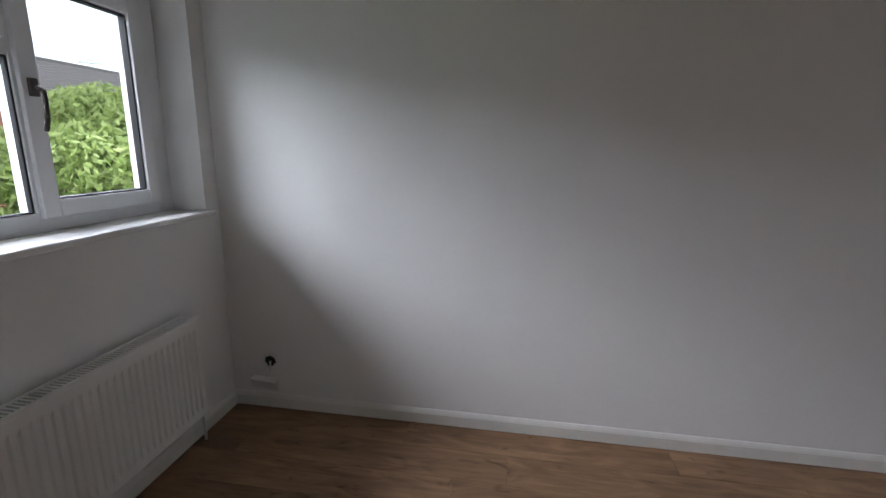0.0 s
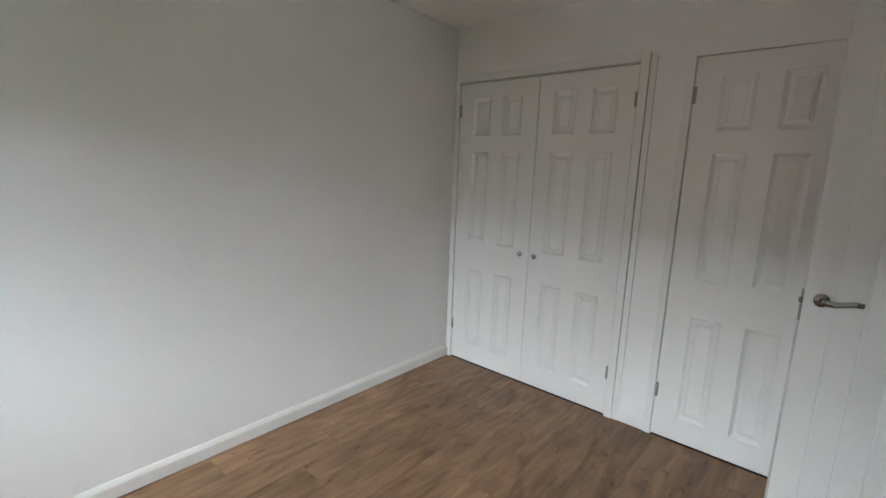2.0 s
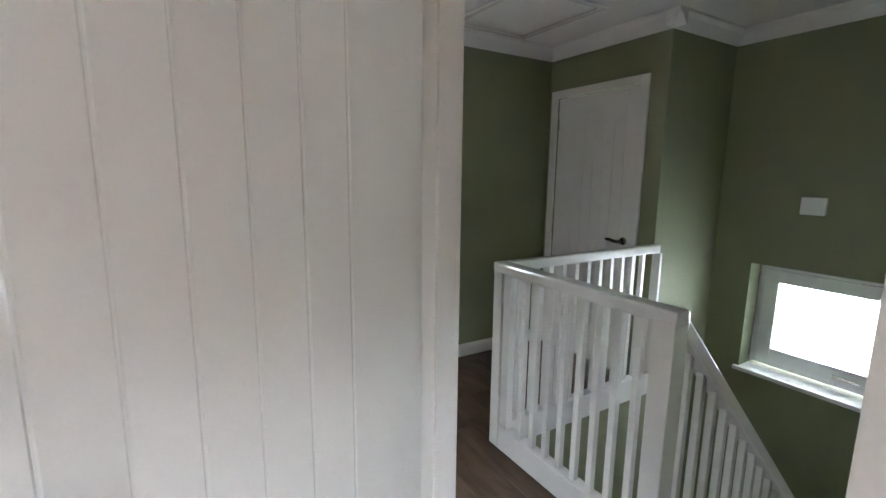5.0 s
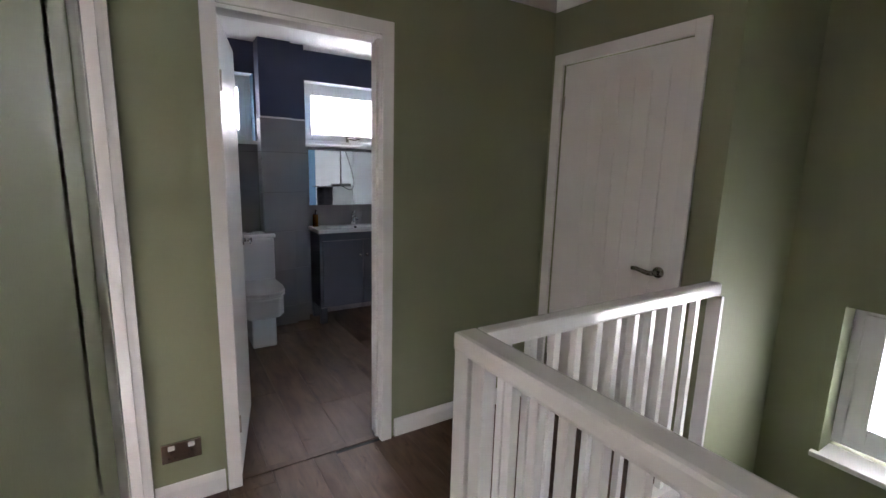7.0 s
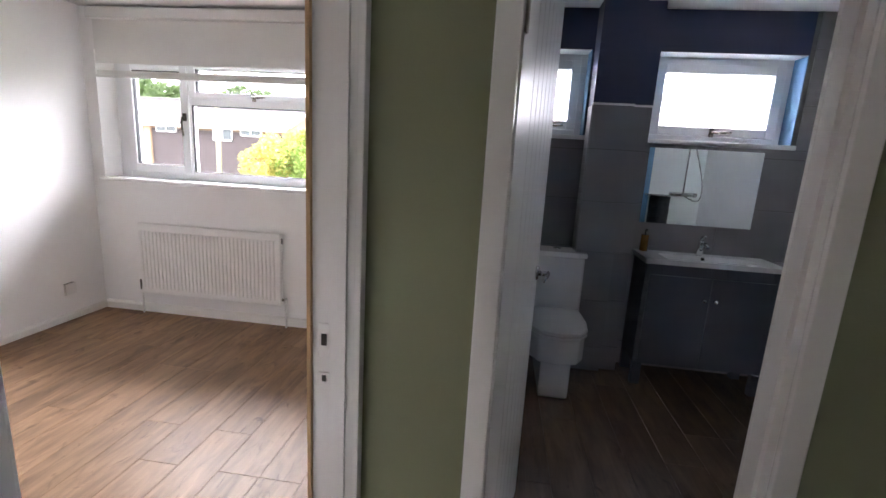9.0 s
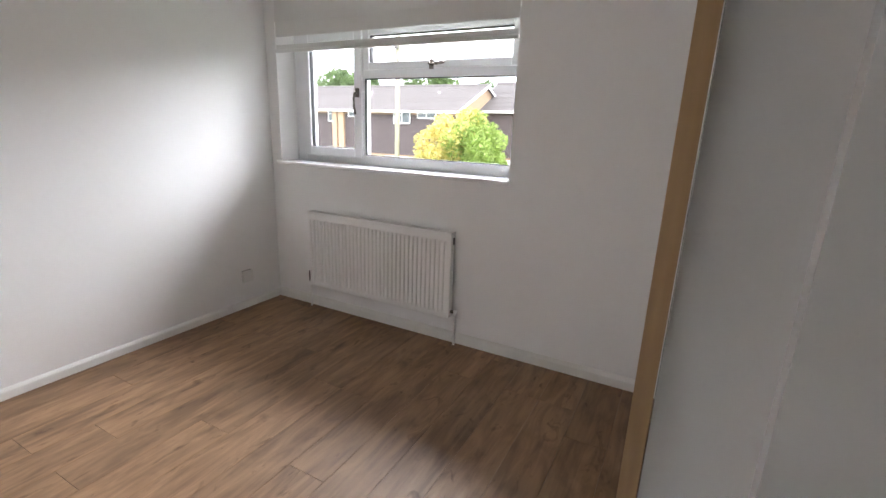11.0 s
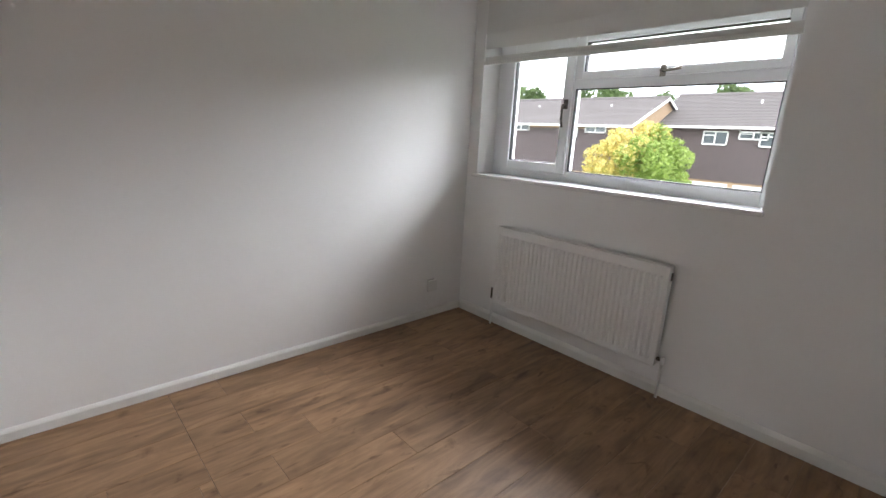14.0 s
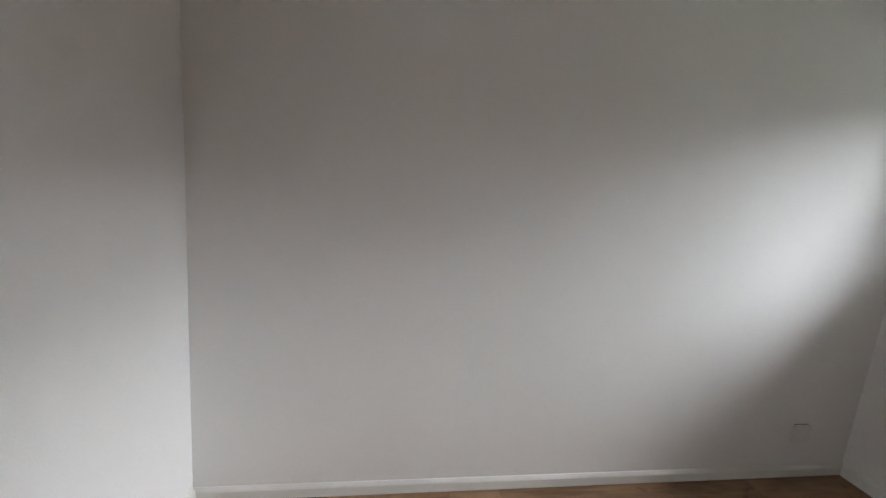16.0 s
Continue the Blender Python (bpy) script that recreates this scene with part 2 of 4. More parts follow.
def boxes(*dims):
    bm = bmesh.new()
    for d in dims:
        box(bm, *d)
    return bm


def soft(bm, width=0.003, segments=2):
    bmesh.ops.bevel(bm, geom=bm.edges[:], offset=width, segments=segments, affect="EDGES", profile=0.6)
    return bm


def tube(bm, a, b, r, r2=None, n=12):
    a, b = Vector(a), Vector(b)
    m = Matrix.Translation((a + b) / 2) @ (b - a).to_track_quat("Z", "Y").to_matrix().to_4x4()
    bmesh.ops.create_cone(bm, cap_ends=True, segments=n, radius1=r, radius2=r if r2 is None else r2, depth=(b - a).length, matrix=m)
    return bm


def sweep(bm, points, r, n=10):
    """A round bar along points."""
    for a, b in zip(points, points[1:]):
        tube(bm, a, b, r, n=n)
    for p in points[1:-1]:
        bmesh.ops.create_uvsphere(bm, u_segments=n, v_segments=6, radius=r, matrix=Matrix.Translation(p))
    return bm


def prism(outline, lo, hi, axis="x"):
    """An outline in the plane across an axis, drawn out along it from lo to hi."""
    bm = bmesh.new()
    put = {"x": lambda s, a, b: (s, a, b), "y": lambda s, a, b: (a, s, b), "z": lambda s, a, b: (a, b, s)}[axis]
    p = [bm.verts.new(put(lo, *q)) for q in outline]
    q = [bm.verts.new(put(hi, *w)) for w in outline]
    bm.faces.new(p)
    bm.faces.new(q[::-1])
    for i in range(len(p)):
        j = (i + 1) % len(p)
        bm.faces.new((p[i], q[i], q[j], p[j]))
    bmesh.ops.recalc_face_normals(bm, faces=bm.faces[:])
    return bm


def mesh_of(name, bm, mat, smooth=False):
    me = bpy.data.meshes.new(name)
    bm.to_mesh(me)
    bm.free()
    me.materials.append(mat)
    if smooth:
        for p in me.polygons:
            p.use_smooth = True
    return me


def part(name, bm, mat, parent=None, label="", smooth=False):
    ob = new(name, mesh_of(name, bm, mat, smooth))
    ob.parent = parent
    if label:
        ob["label"] = label
    return ob


def structure(name, bm, mat, label, category="wall"):
    return tagged(part(name, bm, mat), label, category, kind="structure")


def thing(name, m, label, category, group="", kind=""):
    root = new(name)
    root.empty_display_size = 0.1
    root.matrix_world = m
    return tagged(root, label, category, group, kind)


def wall_x(x0, x1, y0, y1, z0, z1, holes=()):
    """A wall whose faces look along x, with openings (ya, yb, za, zb)."""
    bm = bmesh.new()
    at = y0
    for ya, yb, za, zb in sorted(holes):
        if ya > at:
            box(bm, x0, x1, at, ya, z0, z1)
        if za > z0:
            box(bm, x0, x1, ya, yb, z0, za)
        if zb < z1:
            box(bm, x0, x1, ya, yb, zb, z1)
        at = yb
    if at < y1:
        box(bm, x0, x1, at, y1, z0, z1)
    return bm


def wall_y(y0, y1, x0, x1, z0, z1, holes=()):
    bm = wall_x(y0, y1, x0, x1, z0, z1, holes)
    for v in bm.verts:
        v.co.x, v.co.y = v.co.y, v.co.x
    bmesh.ops.reverse_faces(bm, faces=bm.faces[:])
    return bm


# ---- setting: walls, ceilings ----
C1, CL, CB = 2.36, 2.38, 2.40
N = -2.82          # bedroom side of the wall with both bedroom doors
S = -2.92          # landing side of it
G0, G1 = 1.814, 1.914
WEST, EAST = -4.06, 4.017
WOPEN = (-1.92, -0.10, 1.09, 2.06)

structure("wall_north", boxes((-4.34, 0.76, 0, 0.2, -0.1, 2.6), (0.76, 4.32, 0, 0.2, -0.1, 2.6)), WHITE, "plain white painted party wall of both bedrooms")
structure("wall_west", wall_x(-4.34, WEST, -2.92, 0.0, -0.1, 2.6, [WOPEN]), WHITE, "white painted bedroom wall with a window opening")
structure("wall_cupboards", wall_x(0.0, 0.1, N, 0.0, 0, 2.6, [(-1.245, -0.04, 0, 1.995), (-2.125, -1.508, 0, 1.995)]), WHITE, "white wall with built-in cupboard openings")
structure("wall_cupboard_back", boxes((0.72, 0.76, S, 0.0, 0, 2.6)), WHITE, "white wall behind the cupboards")
structure("wall_bedroom_2_west", boxes((0.762, 0.86, S + 0.1, 0.0, 0, 2.6)), WHITE, "plain white painted bedroom wall")
D1 = (-0.85, -0.05)
D2 = (1.01, 1.77)
structure("wall_doors", wall_y(-2.87, N, -4.06, 1.914, 0, 2.6, [(D1[0] - 0.02, D1[1] + 0.02, 0, 2.0), (D2[0] - 0.02, D2[1] + 0.02, 0, 2.0)]), WHITE, "white wall with two open doorways")
structure("wall_landing_north", wall_y(S, -2.87, -1.15, G0, 0, 2.6, [(D1[0] - 0.02, D1[1] + 0.02, 0, 2.0), (D2[0] - 0.02, D2[1] + 0.02, 0, 2.0)]), GREEN, "olive green landing wall with two doorways")
structure("wall_landing_east", wall_x(G0, G0 + 0.05, -5.4, S, 0, 2.6, [(-3.953, -3.247, 0, 2.0)]), GREEN, "olive green landing wall with the bathroom doorway")
structure("wall_bath_west", wall_x(G0 + 0.05, G1, -4.86, -3.19, 0, 2.6, [(-3.953, -3.247, 0, 2.0)]), BLUE, "blue painted bathroom wall beside the door")
structure("wall_shower", boxes((G0 + 0.05, G1, -5.4, -4.86, 0, 2.6)), PALETILE, "pale shower wall panel")
structure("wall_bedroom_2_step", boxes((G0 + 0.05, G1, -3.09, -2.87, 0, 2.6)), WHITE, "white painted wall end")
structure("wall_bedroom_2_south", boxes((G1, EAST, -3.14, -3.09, 0, 2.6)), WHITE, "plain white painted bedroom wall")
structure("wall_bath_north", boxes((G0 + 0.05, EAST, -3.19, -3.14, 0, 2.6)), TILE, "grey bathroom wall")
structure("wall_east", wall_x(EAST, 4.30, -3.09, 0.0, -0.1, 2.6, [WOPEN]), WHITE, "white painted bedroom wall with a window opening")
BW1, BW2 = (-3.76, -3.28, 1.60, 2.15), (-5.06, -4.17, 1.60, 2.15)
structure("wall_bath_east", wall_x(4.012, 4.30, -5.6, -3.09, -0.1, 2.6, [BW2, BW1]), NAVY, "navy painted bathroom wall above grey tiles")
structure("wall_bath_south", boxes((G0, 4.012, -5.5, -5.4, 0, 2.6)), PALETILE, "pale tiled bathroom wall")
structure("wall_landing_south", wall_y(-5.1, -5.0, 0.80, G0, -2.6, 2.6, [(0.98, 1.72, 0, 2.0)]), GREEN, "olive green landing wall with a closed door")
structure("wall_stair_return", boxes((0.80, 0.90, -5.73, -5.1, -2.6, 2.6)), GREEN, "olive green stairwell wall return")
SW = (-0.62, 0.545, 0.08, 0.83)
structure("wall_stair_south", wall_y(-6.0, -5.73, -1.25, 0.90, -2.6, 2.6, [SW]), GREEN, "olive green stairwell wall with a frosted window")
structure("wall_stair_west", boxes((-1.15, -1.05, -5.73, S, -2.6, 2.6)), GREEN, "olive green stairwell wall")
structure("wall_stair_lower_north", boxes((-1.05, 0.798, -3.70, -3.60, -2.6, -0.2)), GREEN, "olive green wall below the landing")
structure("wall_stair_lower_east", boxes((0.798, 0.90, -5.0, -3.70, -2.6, -0.2), (0.798, 0.806, -5.0, -3.745, -0.2, -0.012)), GREEN, "olive green wall below the landing edge")
structure("wall_bedroom_1_south", boxes((-4.34, -1.15, S, -2.87, 0, 2.6)), WHITE, "white painted wall")
structure("ceiling_bedroom_1", boxes((WEST, 0.76, N, 0, C1, C1 + 0.1)), CEIL, "white painted bedroom ceiling", "ceiling")
structure("ceiling_bedroom_2", boxes((0.86, EAST, -3.09, 0, C1, C1 + 0.1)), CEIL, "white painted bedroom ceiling", "ceiling")
structure("ceiling_landing", boxes((-1.05, G0, -5.73, S, CL, CL + 0.1)), CEIL, "white painted landing ceiling", "ceiling")
structure("ceiling_bathroom", boxes((G1, 4.012, -5.4, -3.19, CB, CB + 0.1)), CEIL, "white bathroom ceiling", "ceiling")
structure("roof_slab", boxes((-4.6, 4.6, -6.2, 0.4, 2.6, 2.75)), CEIL, "plain roof slab over the storey", "roof")
structure("cupboard_end_wall", boxes((0.1, 0.72, N - 0.05, N, 0, 2.6)), WHITE, "plain cupboard end wall")
structure("floor_slab", boxes((-4.06, 0.80, -2.92, 0, -0.2, -0.012), (0.76, 4.3, -3.09, 0, -0.2, -0.012), (1.80, 4.3, -5.4, -3.09, -0.2, -0.012), (-1.05, 1.814, -3.745, -2.92, -0.2, -0.012), (0.806, 1.814, -5.0, -3.745, -0.2, -0.012)), DARK, "floor deck under the laminate", "floor")
structure("floor_lower_hall", boxes((-1.05, 0.9, -5.73, -3.6, -2.7, -2.6)), OAKDARK, "dark wooden hall floor below the stairs", "floor")


def cornice(name, a, b, inward):
    """A coved plaster cornice along a wall from a to b; inward is the direction into the room."""
    ax, ay = a
    bx, by = b
    ix, iy = inward
    prof = [(0, 2.29), (0.012, 2.292), (0.03, 2.315), (0.055, 2.348), (0.085, 2.366), (0.088, CL), (0, CL)]
    bm = bmesh.new()
    rings = []
    for (px, py) in ((ax, ay), (bx, by)):
        rings.append([bm.verts.new((px + ix * o, py + iy * o, z)) for o, z in prof])
    for i in range(len(prof)):
        j = (i + 1) % len(prof)
        bm.faces.new((rings[0][i], rings[0][j], rings[1][j], rings[1][i]))
    bm.faces.new(rings[0])
    bm.faces.new(rings[1][::-1])
    bmesh.ops.recalc_face_normals(bm, faces=bm.faces[:])
    return structure(name, bm, CEIL, "white coved plaster cornice", "cornice")


cornice("cornice_1", (G0, S), (G0, -5.0), (-1, 0))
cornice("cornice_2", (G0, -5.0), (0.715, -5.0), (0, 1))
cornice("cornice_3", (0.80, -4.915), (0.80, -5.73), (-1, 0))
cornice("cornice_4", (0.80, -5.73), (-1.05, -5.73), (0, 1))
cornice("cornice_5", (-1.05, S), (G0, S), (0, -1))
cornice("cornice_6", (-1.05, -5.73), (-1.05, S), (1, 0))


def skirting(name, a, b, inward, h=0.083, d=0.016, mat=None):
    prof = [(0, 0.004), (d, 0.004), (d, h * 0.72), (d * 0.75, h * 0.84), (d * 0.4, h * 0.95), (0.003, h), (0, h)]
    bm = bmesh.new()
    rings = [[bm.verts.new((px + inward[0] * o, py + inward[1] * o, z)) for o, z in prof] for px, py in (a, b)]
    for i in range(len(prof)):
        j = (i + 1) % len(prof)
        bm.faces.new((rings[0][i], rings[0][j], rings[1][j], rings[1][i]))
    bm.faces.new(rings[0])
    bm.faces.new(rings[1][::-1])
    bmesh.ops.recalc_face_normals(bm, faces=bm.faces[:])
    return structure(name, bm, mat or SKIRT, "off-white painted wooden skirting board", "baseboard")


skirting("baseboard_1", (WEST, 0), (-0.012, 0), (0, -1))
skirting("baseboard_2", (WEST, -2.8), (WEST, -0.017), (1, 0))
skirting("baseboard_3", (-4.0, N), (-0.89, N), (0, 1))
skirting("baseboard_4", (0.86, 0), (EAST, 0), (0, -1), 0.062, 0.014)
skirting("baseboard_5", (EAST, -3.09), (EAST, -0.018), (-1, 0), 0.075, 0.018)
skirting("baseboard_6", (0.86, N + 0.05), (0.86, -0.018), (1, 0), 0.075, 0.018)
skirting("baseboard_7", (G1, -3.09), (EAST - 0.018, -3.09), (0, 1), 0.075, 0.018)
skirting("baseboard_8", (G0, -4.99), (G0, -4.012), (-1, 0), 0.10, 0.016, SATIN)
skirting("baseboard_9", (G0, -3.2), (G0, S - 0.02), (-1, 0), 0.10, 0.016, SATIN)
skirting("baseboard_10", (-0.0, S), (0.93, S), (0, -1), 0.10, 0.016, SATIN)
skirting("baseboard_11", (0.0, -1.32), (0.0, -1.505), (-1, 0), 0.09, 0.008, SATIN)


# ---- door frames ----
def casing_y(name, x0, x1, y, out, h=2.0, w=0.06, left=True, right=True):
    """Architrave round a doorway in a wall that looks along y; out is the side it stands on."""
    a, b = (y, y + 0.018) if out > 0 else (y - 0.018, y)
    d = []
    if left:
        d.append((x0 - w, x0, a, b, 0, h + w))
    if right:
        d.append((x1, x1 + w, a, b, 0, h + w))
    d.append((x0, x1, a, b, h, h + w))
    bm = bmesh.new()
    for q in d:
        box(bm, *q)
    bm = soft(bm, 0.004)
    return structure(name, bm, GLOSS, "white gloss painted door architrave", "door frame")


def casing_x(name, y0, y1, x, out, h=2.0, w=0.06):
    a, b = (x, x + 0.018) if out > 0 else (x - 0.018, x)
    bm = boxes((a, b, y0 - w, y0, 0, h + w), (a, b, y1, y1 + w, 0, h + w), (a, b, y0, y1, h, h + w))
    return structure(name, soft(bm, 0.004), GLOSS, "white gloss painted door architrave", "door frame")


def lining_y(name, x0, x1, h=2.0, stop=True):
    bm = boxes((x0, x0 + 0.02, S - 0.002, N + 0.002, 0, h), (x1 - 0.02, x1, S - 0.002, N + 0.002, 0, h), (x0 + 0.02, x1 - 0.02, S - 0.002, N + 0.002, h - 0.02, h))
    if stop:
        for q in ((x0 + 0.02, x0 + 0.032, S + 0.015, S + 0.055, 0, h - 0.032), (x1 - 0.032, x1 - 0.02, S + 0.015, S + 0.055, 0, h - 0.032)):
            box(bm, *q)
    return structure(name, bm, GLOSS, "white gloss painted door lining", "door frame")


lining_y("trim_bedroom_1_lining", D1[0] - 0.02, D1[1] + 0.02)
casing_y("trim_bedroom_1_inside", D1[0], D1[1], N, 1, right=False)
casing_y("trim_bedroom_1_landing", D1[0], D1[1], S, -1)
lining_y("trim_bedroom_2_lining", D2[0] - 0.02, D2[1] + 0.02)
casing_y("trim_bedroom_2_landing", D2[0], D2[1], S, -1, w=0.04)
structure("trim_bedroom_2_bare_edge", boxes((D2[1] - 0.012, D2[1] + 0.03, N + 0.003, N + 0.012, 0, 2.0)), RAWWOOD, "bare pine edge of the door lining", "door frame")
casing_x("trim_bathroom_landing", -3.935, -3.265, G0, -1, w=0.057)
casing_x("trim_bathroom_inside", -3.935, -3.265, G1, 1, w=0.06)
structure("trim_bathroom_lining", boxes((G0 + 0.001, G1 - 0.001, -3.265, -3.247, 0, 2.0), (G0 + 0.001, G1 - 0.001, -3.953, -3.935, 0, 2.0), (G0 + 0.001, G1 - 0.001, -3.935, -3.265, 1.985, 2.0), (G0 + 0.03, G0 + 0.05, -3.935, -3.923, 0, 1.985)), GLOSS, "white gloss painted door lining", "door frame")
casing_y("trim_landing_cupboard", 0.985, 1.72, -5.0, 1, h=1.995, w=0.062)
structure("trim_cupboard_frame_1", soft(boxes((-0.014, 0.1, -0.04, -0.002, 0, 2.045), (-0.014, 0.1, -1.29, -1.245, 0, 2.045), (-0.014, 0.1, -1.245, -0.04, 1.998, 2.045)), 0.003), GLOSS, "white gloss painted cupboard frame", "door frame")
structure("trim_cupboard_frame_2", soft(boxes((-0.008, 0.1, -1.325, -1.295, 0, 2.03), (-0.01, 0.1, -1.506, -1.47, 0, 1.998)), 0.003), GLOSS, "white gloss painted frame posts between cupboards", "door frame")


# ---- doors ----
def grid_leaf(w, h, xs, zs, pick, steps, thick=0.035):
    """A door leaf from x 0 to w, front at y 0, back at y thick; the cells that pick(i, j) names are stepped in."""
    bm = bmesh.new()
    xs, zs = [0, *xs, w], [0, *zs, h]
    v = [[bm.verts.new((x, 0, z)) for z in zs] for x in xs]
    chosen = []
    for i in range(len(xs) - 1):
        for j in range(len(zs) - 1):
            f = bm.faces.new((v[i][j], v[i + 1][j], v[i + 1][j + 1], v[i][j + 1]))
            if pick(i, j):
                chosen.append(f)
    for f in chosen:
        for wide, deep in steps:
            bmesh.ops.inset_individual(bm, faces=[f], thickness=wide, depth=deep, use_even_offset=True)
    b = [bm.verts.new(p) for p in ((0, thick, 0), (w, thick, 0), (w, thick, h), (0, thick, h))]
    bm.faces.new((b[1], b[0], b[3], b[2]))
    lo = [c[0] for c in v]
    hi = [c[-1] for c in v]
    bm.faces.new(lo[::-1] + [b[0], b[1]])
    bm.faces.new(hi + [b[2], b[3]])
    bm.faces.new(v[0] + [b[3], b[0]])
    bm.faces.new(v[-1][::-1] + [b[1], b[2]])
    return bm


def panel_leaf(w, h):
    m, pw = 0.10, 0.14
    s = (w - 2 * pw - m) / 2
    xs = [s, s + pw, s + pw + m, s + 2 * pw + m]
    zs = [0.13, 0.70, 0.90, 1.525, 1.63, 1.88]
    return grid_leaf(w, h, xs, zs, lambda i, j: i in (1, 3) and j in (1, 3, 5), [(0.004, -0.003), (0.014, -0.007), (0.012, 0.0), (0.012, 0.005)])


def board_leaf(w, h, n=7):
    a = 0.10
    step = (w - 2 * a) / n
    xs = []
    for k in range(n + 1):
        xs += [a + k * step - 0.0045, a + k * step + 0.0045]
    return grid_leaf(w, h, xs, [0.11, h - 0.10], lambda i, j: j == 1 and i % 2 == 1, [(0.003, -0.0022)])


def lever(parent, x, z, way, y=0.0, out=-1, mat=None):
    """Lever handle on a round rose; way is +1 or -1 along the door's width."""
    mat = mat or STEEL
    h = part("door_handle", tube(bmesh.new(), (x, y, z), (x, y + out * 0.009, z), 0.026, n=24), mat, parent, "brushed steel lever handle", True)
    part("neck", tube(bmesh.new(), (x, y + out * 0.009, z), (x, y + out * 0.045, z), 0.010), mat, h, smooth=True)
    bm = bmesh.new()
    pts = [(0, 0.0, 0.013), (0.03, -0.004, 0.012), (0.06, 0.001, 0.011), (0.09, 0.006, 0.011), (0.115, 0.004, 0.010)]
    rings = []
    for dx, dz, r in pts:
        rings.append([bm.verts.new((x + way * dx, y + out * (0.045 + r * 0.55 * math.cos(a)), z + dz + r * math.sin(a))) for a in [k * math.tau / 10 for k in range(10)]])
    for p, q in zip(rings, rings[1:]):
        for k in range(10):
            bm.faces.new((p[k], p[(k + 1) % 10], q[(k + 1) % 10], q[k]))
    bm.faces.new(rings[0][::-1])
    bm.faces.new(rings[-1])
    bmesh.ops.recalc_face_normals(bm, faces=bm.faces[:])
    part("lever", bm, mat, h, smooth=True)
    return h


def knob(parent, x, z):
    bm = tube(bmesh.new(), (x, 0, z), (x, -0.016, z), 0.006)
    tube(bm, (x, -0.014, z), (x, -0.03, z), 0.011, 0.016, n=20)
    part("knob", bm, CHROME, parent, "small round chrome knob", True)


def hinge(parent, x, z, y=-0.003):
    part("hinge", soft(boxes((x - 0.007, x + 0.007, y - 0.004, y + 0.004, z - 0.04, z + 0.04)), 0.002, 1), BRASSY, parent, "worn steel hinge")


EASTFACE = pose(0, 0, 0, 0, 0, -90)   # door front looks to -x; its width runs towards -y


def cupboard_door(y, w, hinge_x, knob_x, label):
    d = thing("door_cupboard", Matrix.Translation((-0.004, y, 0.012)) @ EASTFACE, label, "door", "built-in cupboard doors", "structure")
    part("leaf", panel_leaf(w, 1.976), GLOSS, d)
    for z in (0.26, 1.80):
        hinge(d, hinge_x, z)
    if knob_x:
        knob(d, knob_x, 0.875)
    return d


cupboard_door(-0.045, 0.612, 0.004, 0.612 - 0.05, "closed white six-panel cupboard door, gloss painted")
cupboard_door(-0.661, 0.58, 0.577, 0.052, "closed white six-panel cupboard door, gloss painted")
cupboard_door(-1.512, 0.61, 0.004, 0, "closed white six-panel single cupboard door")

HA = math.degrees(math.atan2(0.71, -0.22))
d1 = thing("door_1", pose(-0.062, -2.822, 0.012, 0, 0, HA), "open white boarded bedroom door with a steel lever handle", "door", kind="structure")
leaf1 = board_leaf(0.79, 1.978, 6)
for v in leaf1.verts:
    v.co.x, v.co.y = v.co.x, -v.co.y
bmesh.ops.reverse_faces(leaf1, faces=leaf1.faces[:])
part("leaf", leaf1, GLOSS, d1)
lever(d1, 0.735, 0.955, -1, 0.0, 1)
part("latch_plate", boxes((0.788, 0.792, -0.029, -0.007, 0.86, 0.99)), STEEL, d1, "steel latch plate")
part("latch", soft(boxes((0.791, 0.80, -0.024, -0.012, 0.935, 0.955)), 0.002, 1), STEEL, d1)
for z in (0.2, 1.82):
    hinge(d1, 0.006, z, 0.003)

d2 = thing("door_2", pose(1.815, -5.008, 0.012, 0, 0, 0), "closed white boarded landing door", "door", kind="structure")
d2.matrix_world = Matrix.Translation((1.716, -5.008, 0.012)) @ pose(0, 0, 0, 0, 0, 180)
part("leaf", board_leaf(0.727, 1.981, 6), SATIN, d2)
lever(d2, 0.675, 0.95, -1)
for z in (0.26, 1.78):
    hinge(d2, 0.002, z)
d3 = thing("door_3", pose(1.862, -3.272, 0.012, 0, 0, -12.3), "half open white boarded bathroom door with chrome lever", "door", kind="structure")
part("leaf", board_leaf(0.66, 1.968, 6), DOORPAINT, d3)
lever(d3, 0.615, 0.99, -1, 0.0, -1, CHROME)
for z in (0.25, 1.72):
    hinge(d3, 0.004, z)
st = thing("strike_plate", pose(D2[1] - 0.001, -2.85, 0.955), "painted steel strike plates let into a door lining", "strike plate")
part("plate", soft(boxes((-0.003, 0.0, -0.012, 0.016, -0.045, 0.045)), 0.001, 1), SATIN, st)
part("latch_hole", boxes((-0.0045, -0.003, -0.006, 0.008, -0.012, 0.018)), DARK, st)
part("lower_plate", soft(boxes((-0.003, 0.0, -0.012, 0.016, -0.115, -0.085)), 0.001, 1), SATIN, st)
part("bolt_hole", boxes((-0.0045, -0.003, -0.004, 0.006, -0.108, -0.092)), DARK, st)
st2 = thing("bathroom_strike_plate", pose(1.862, -3.936, 1.0), "small steel strike plate on the bathroom lining", "strike plate")
part("plate", soft(boxes((-0.012, 0.012, 0.0, 0.003, -0.04, 0.04)), 0.001, 1), STEEL, st2)


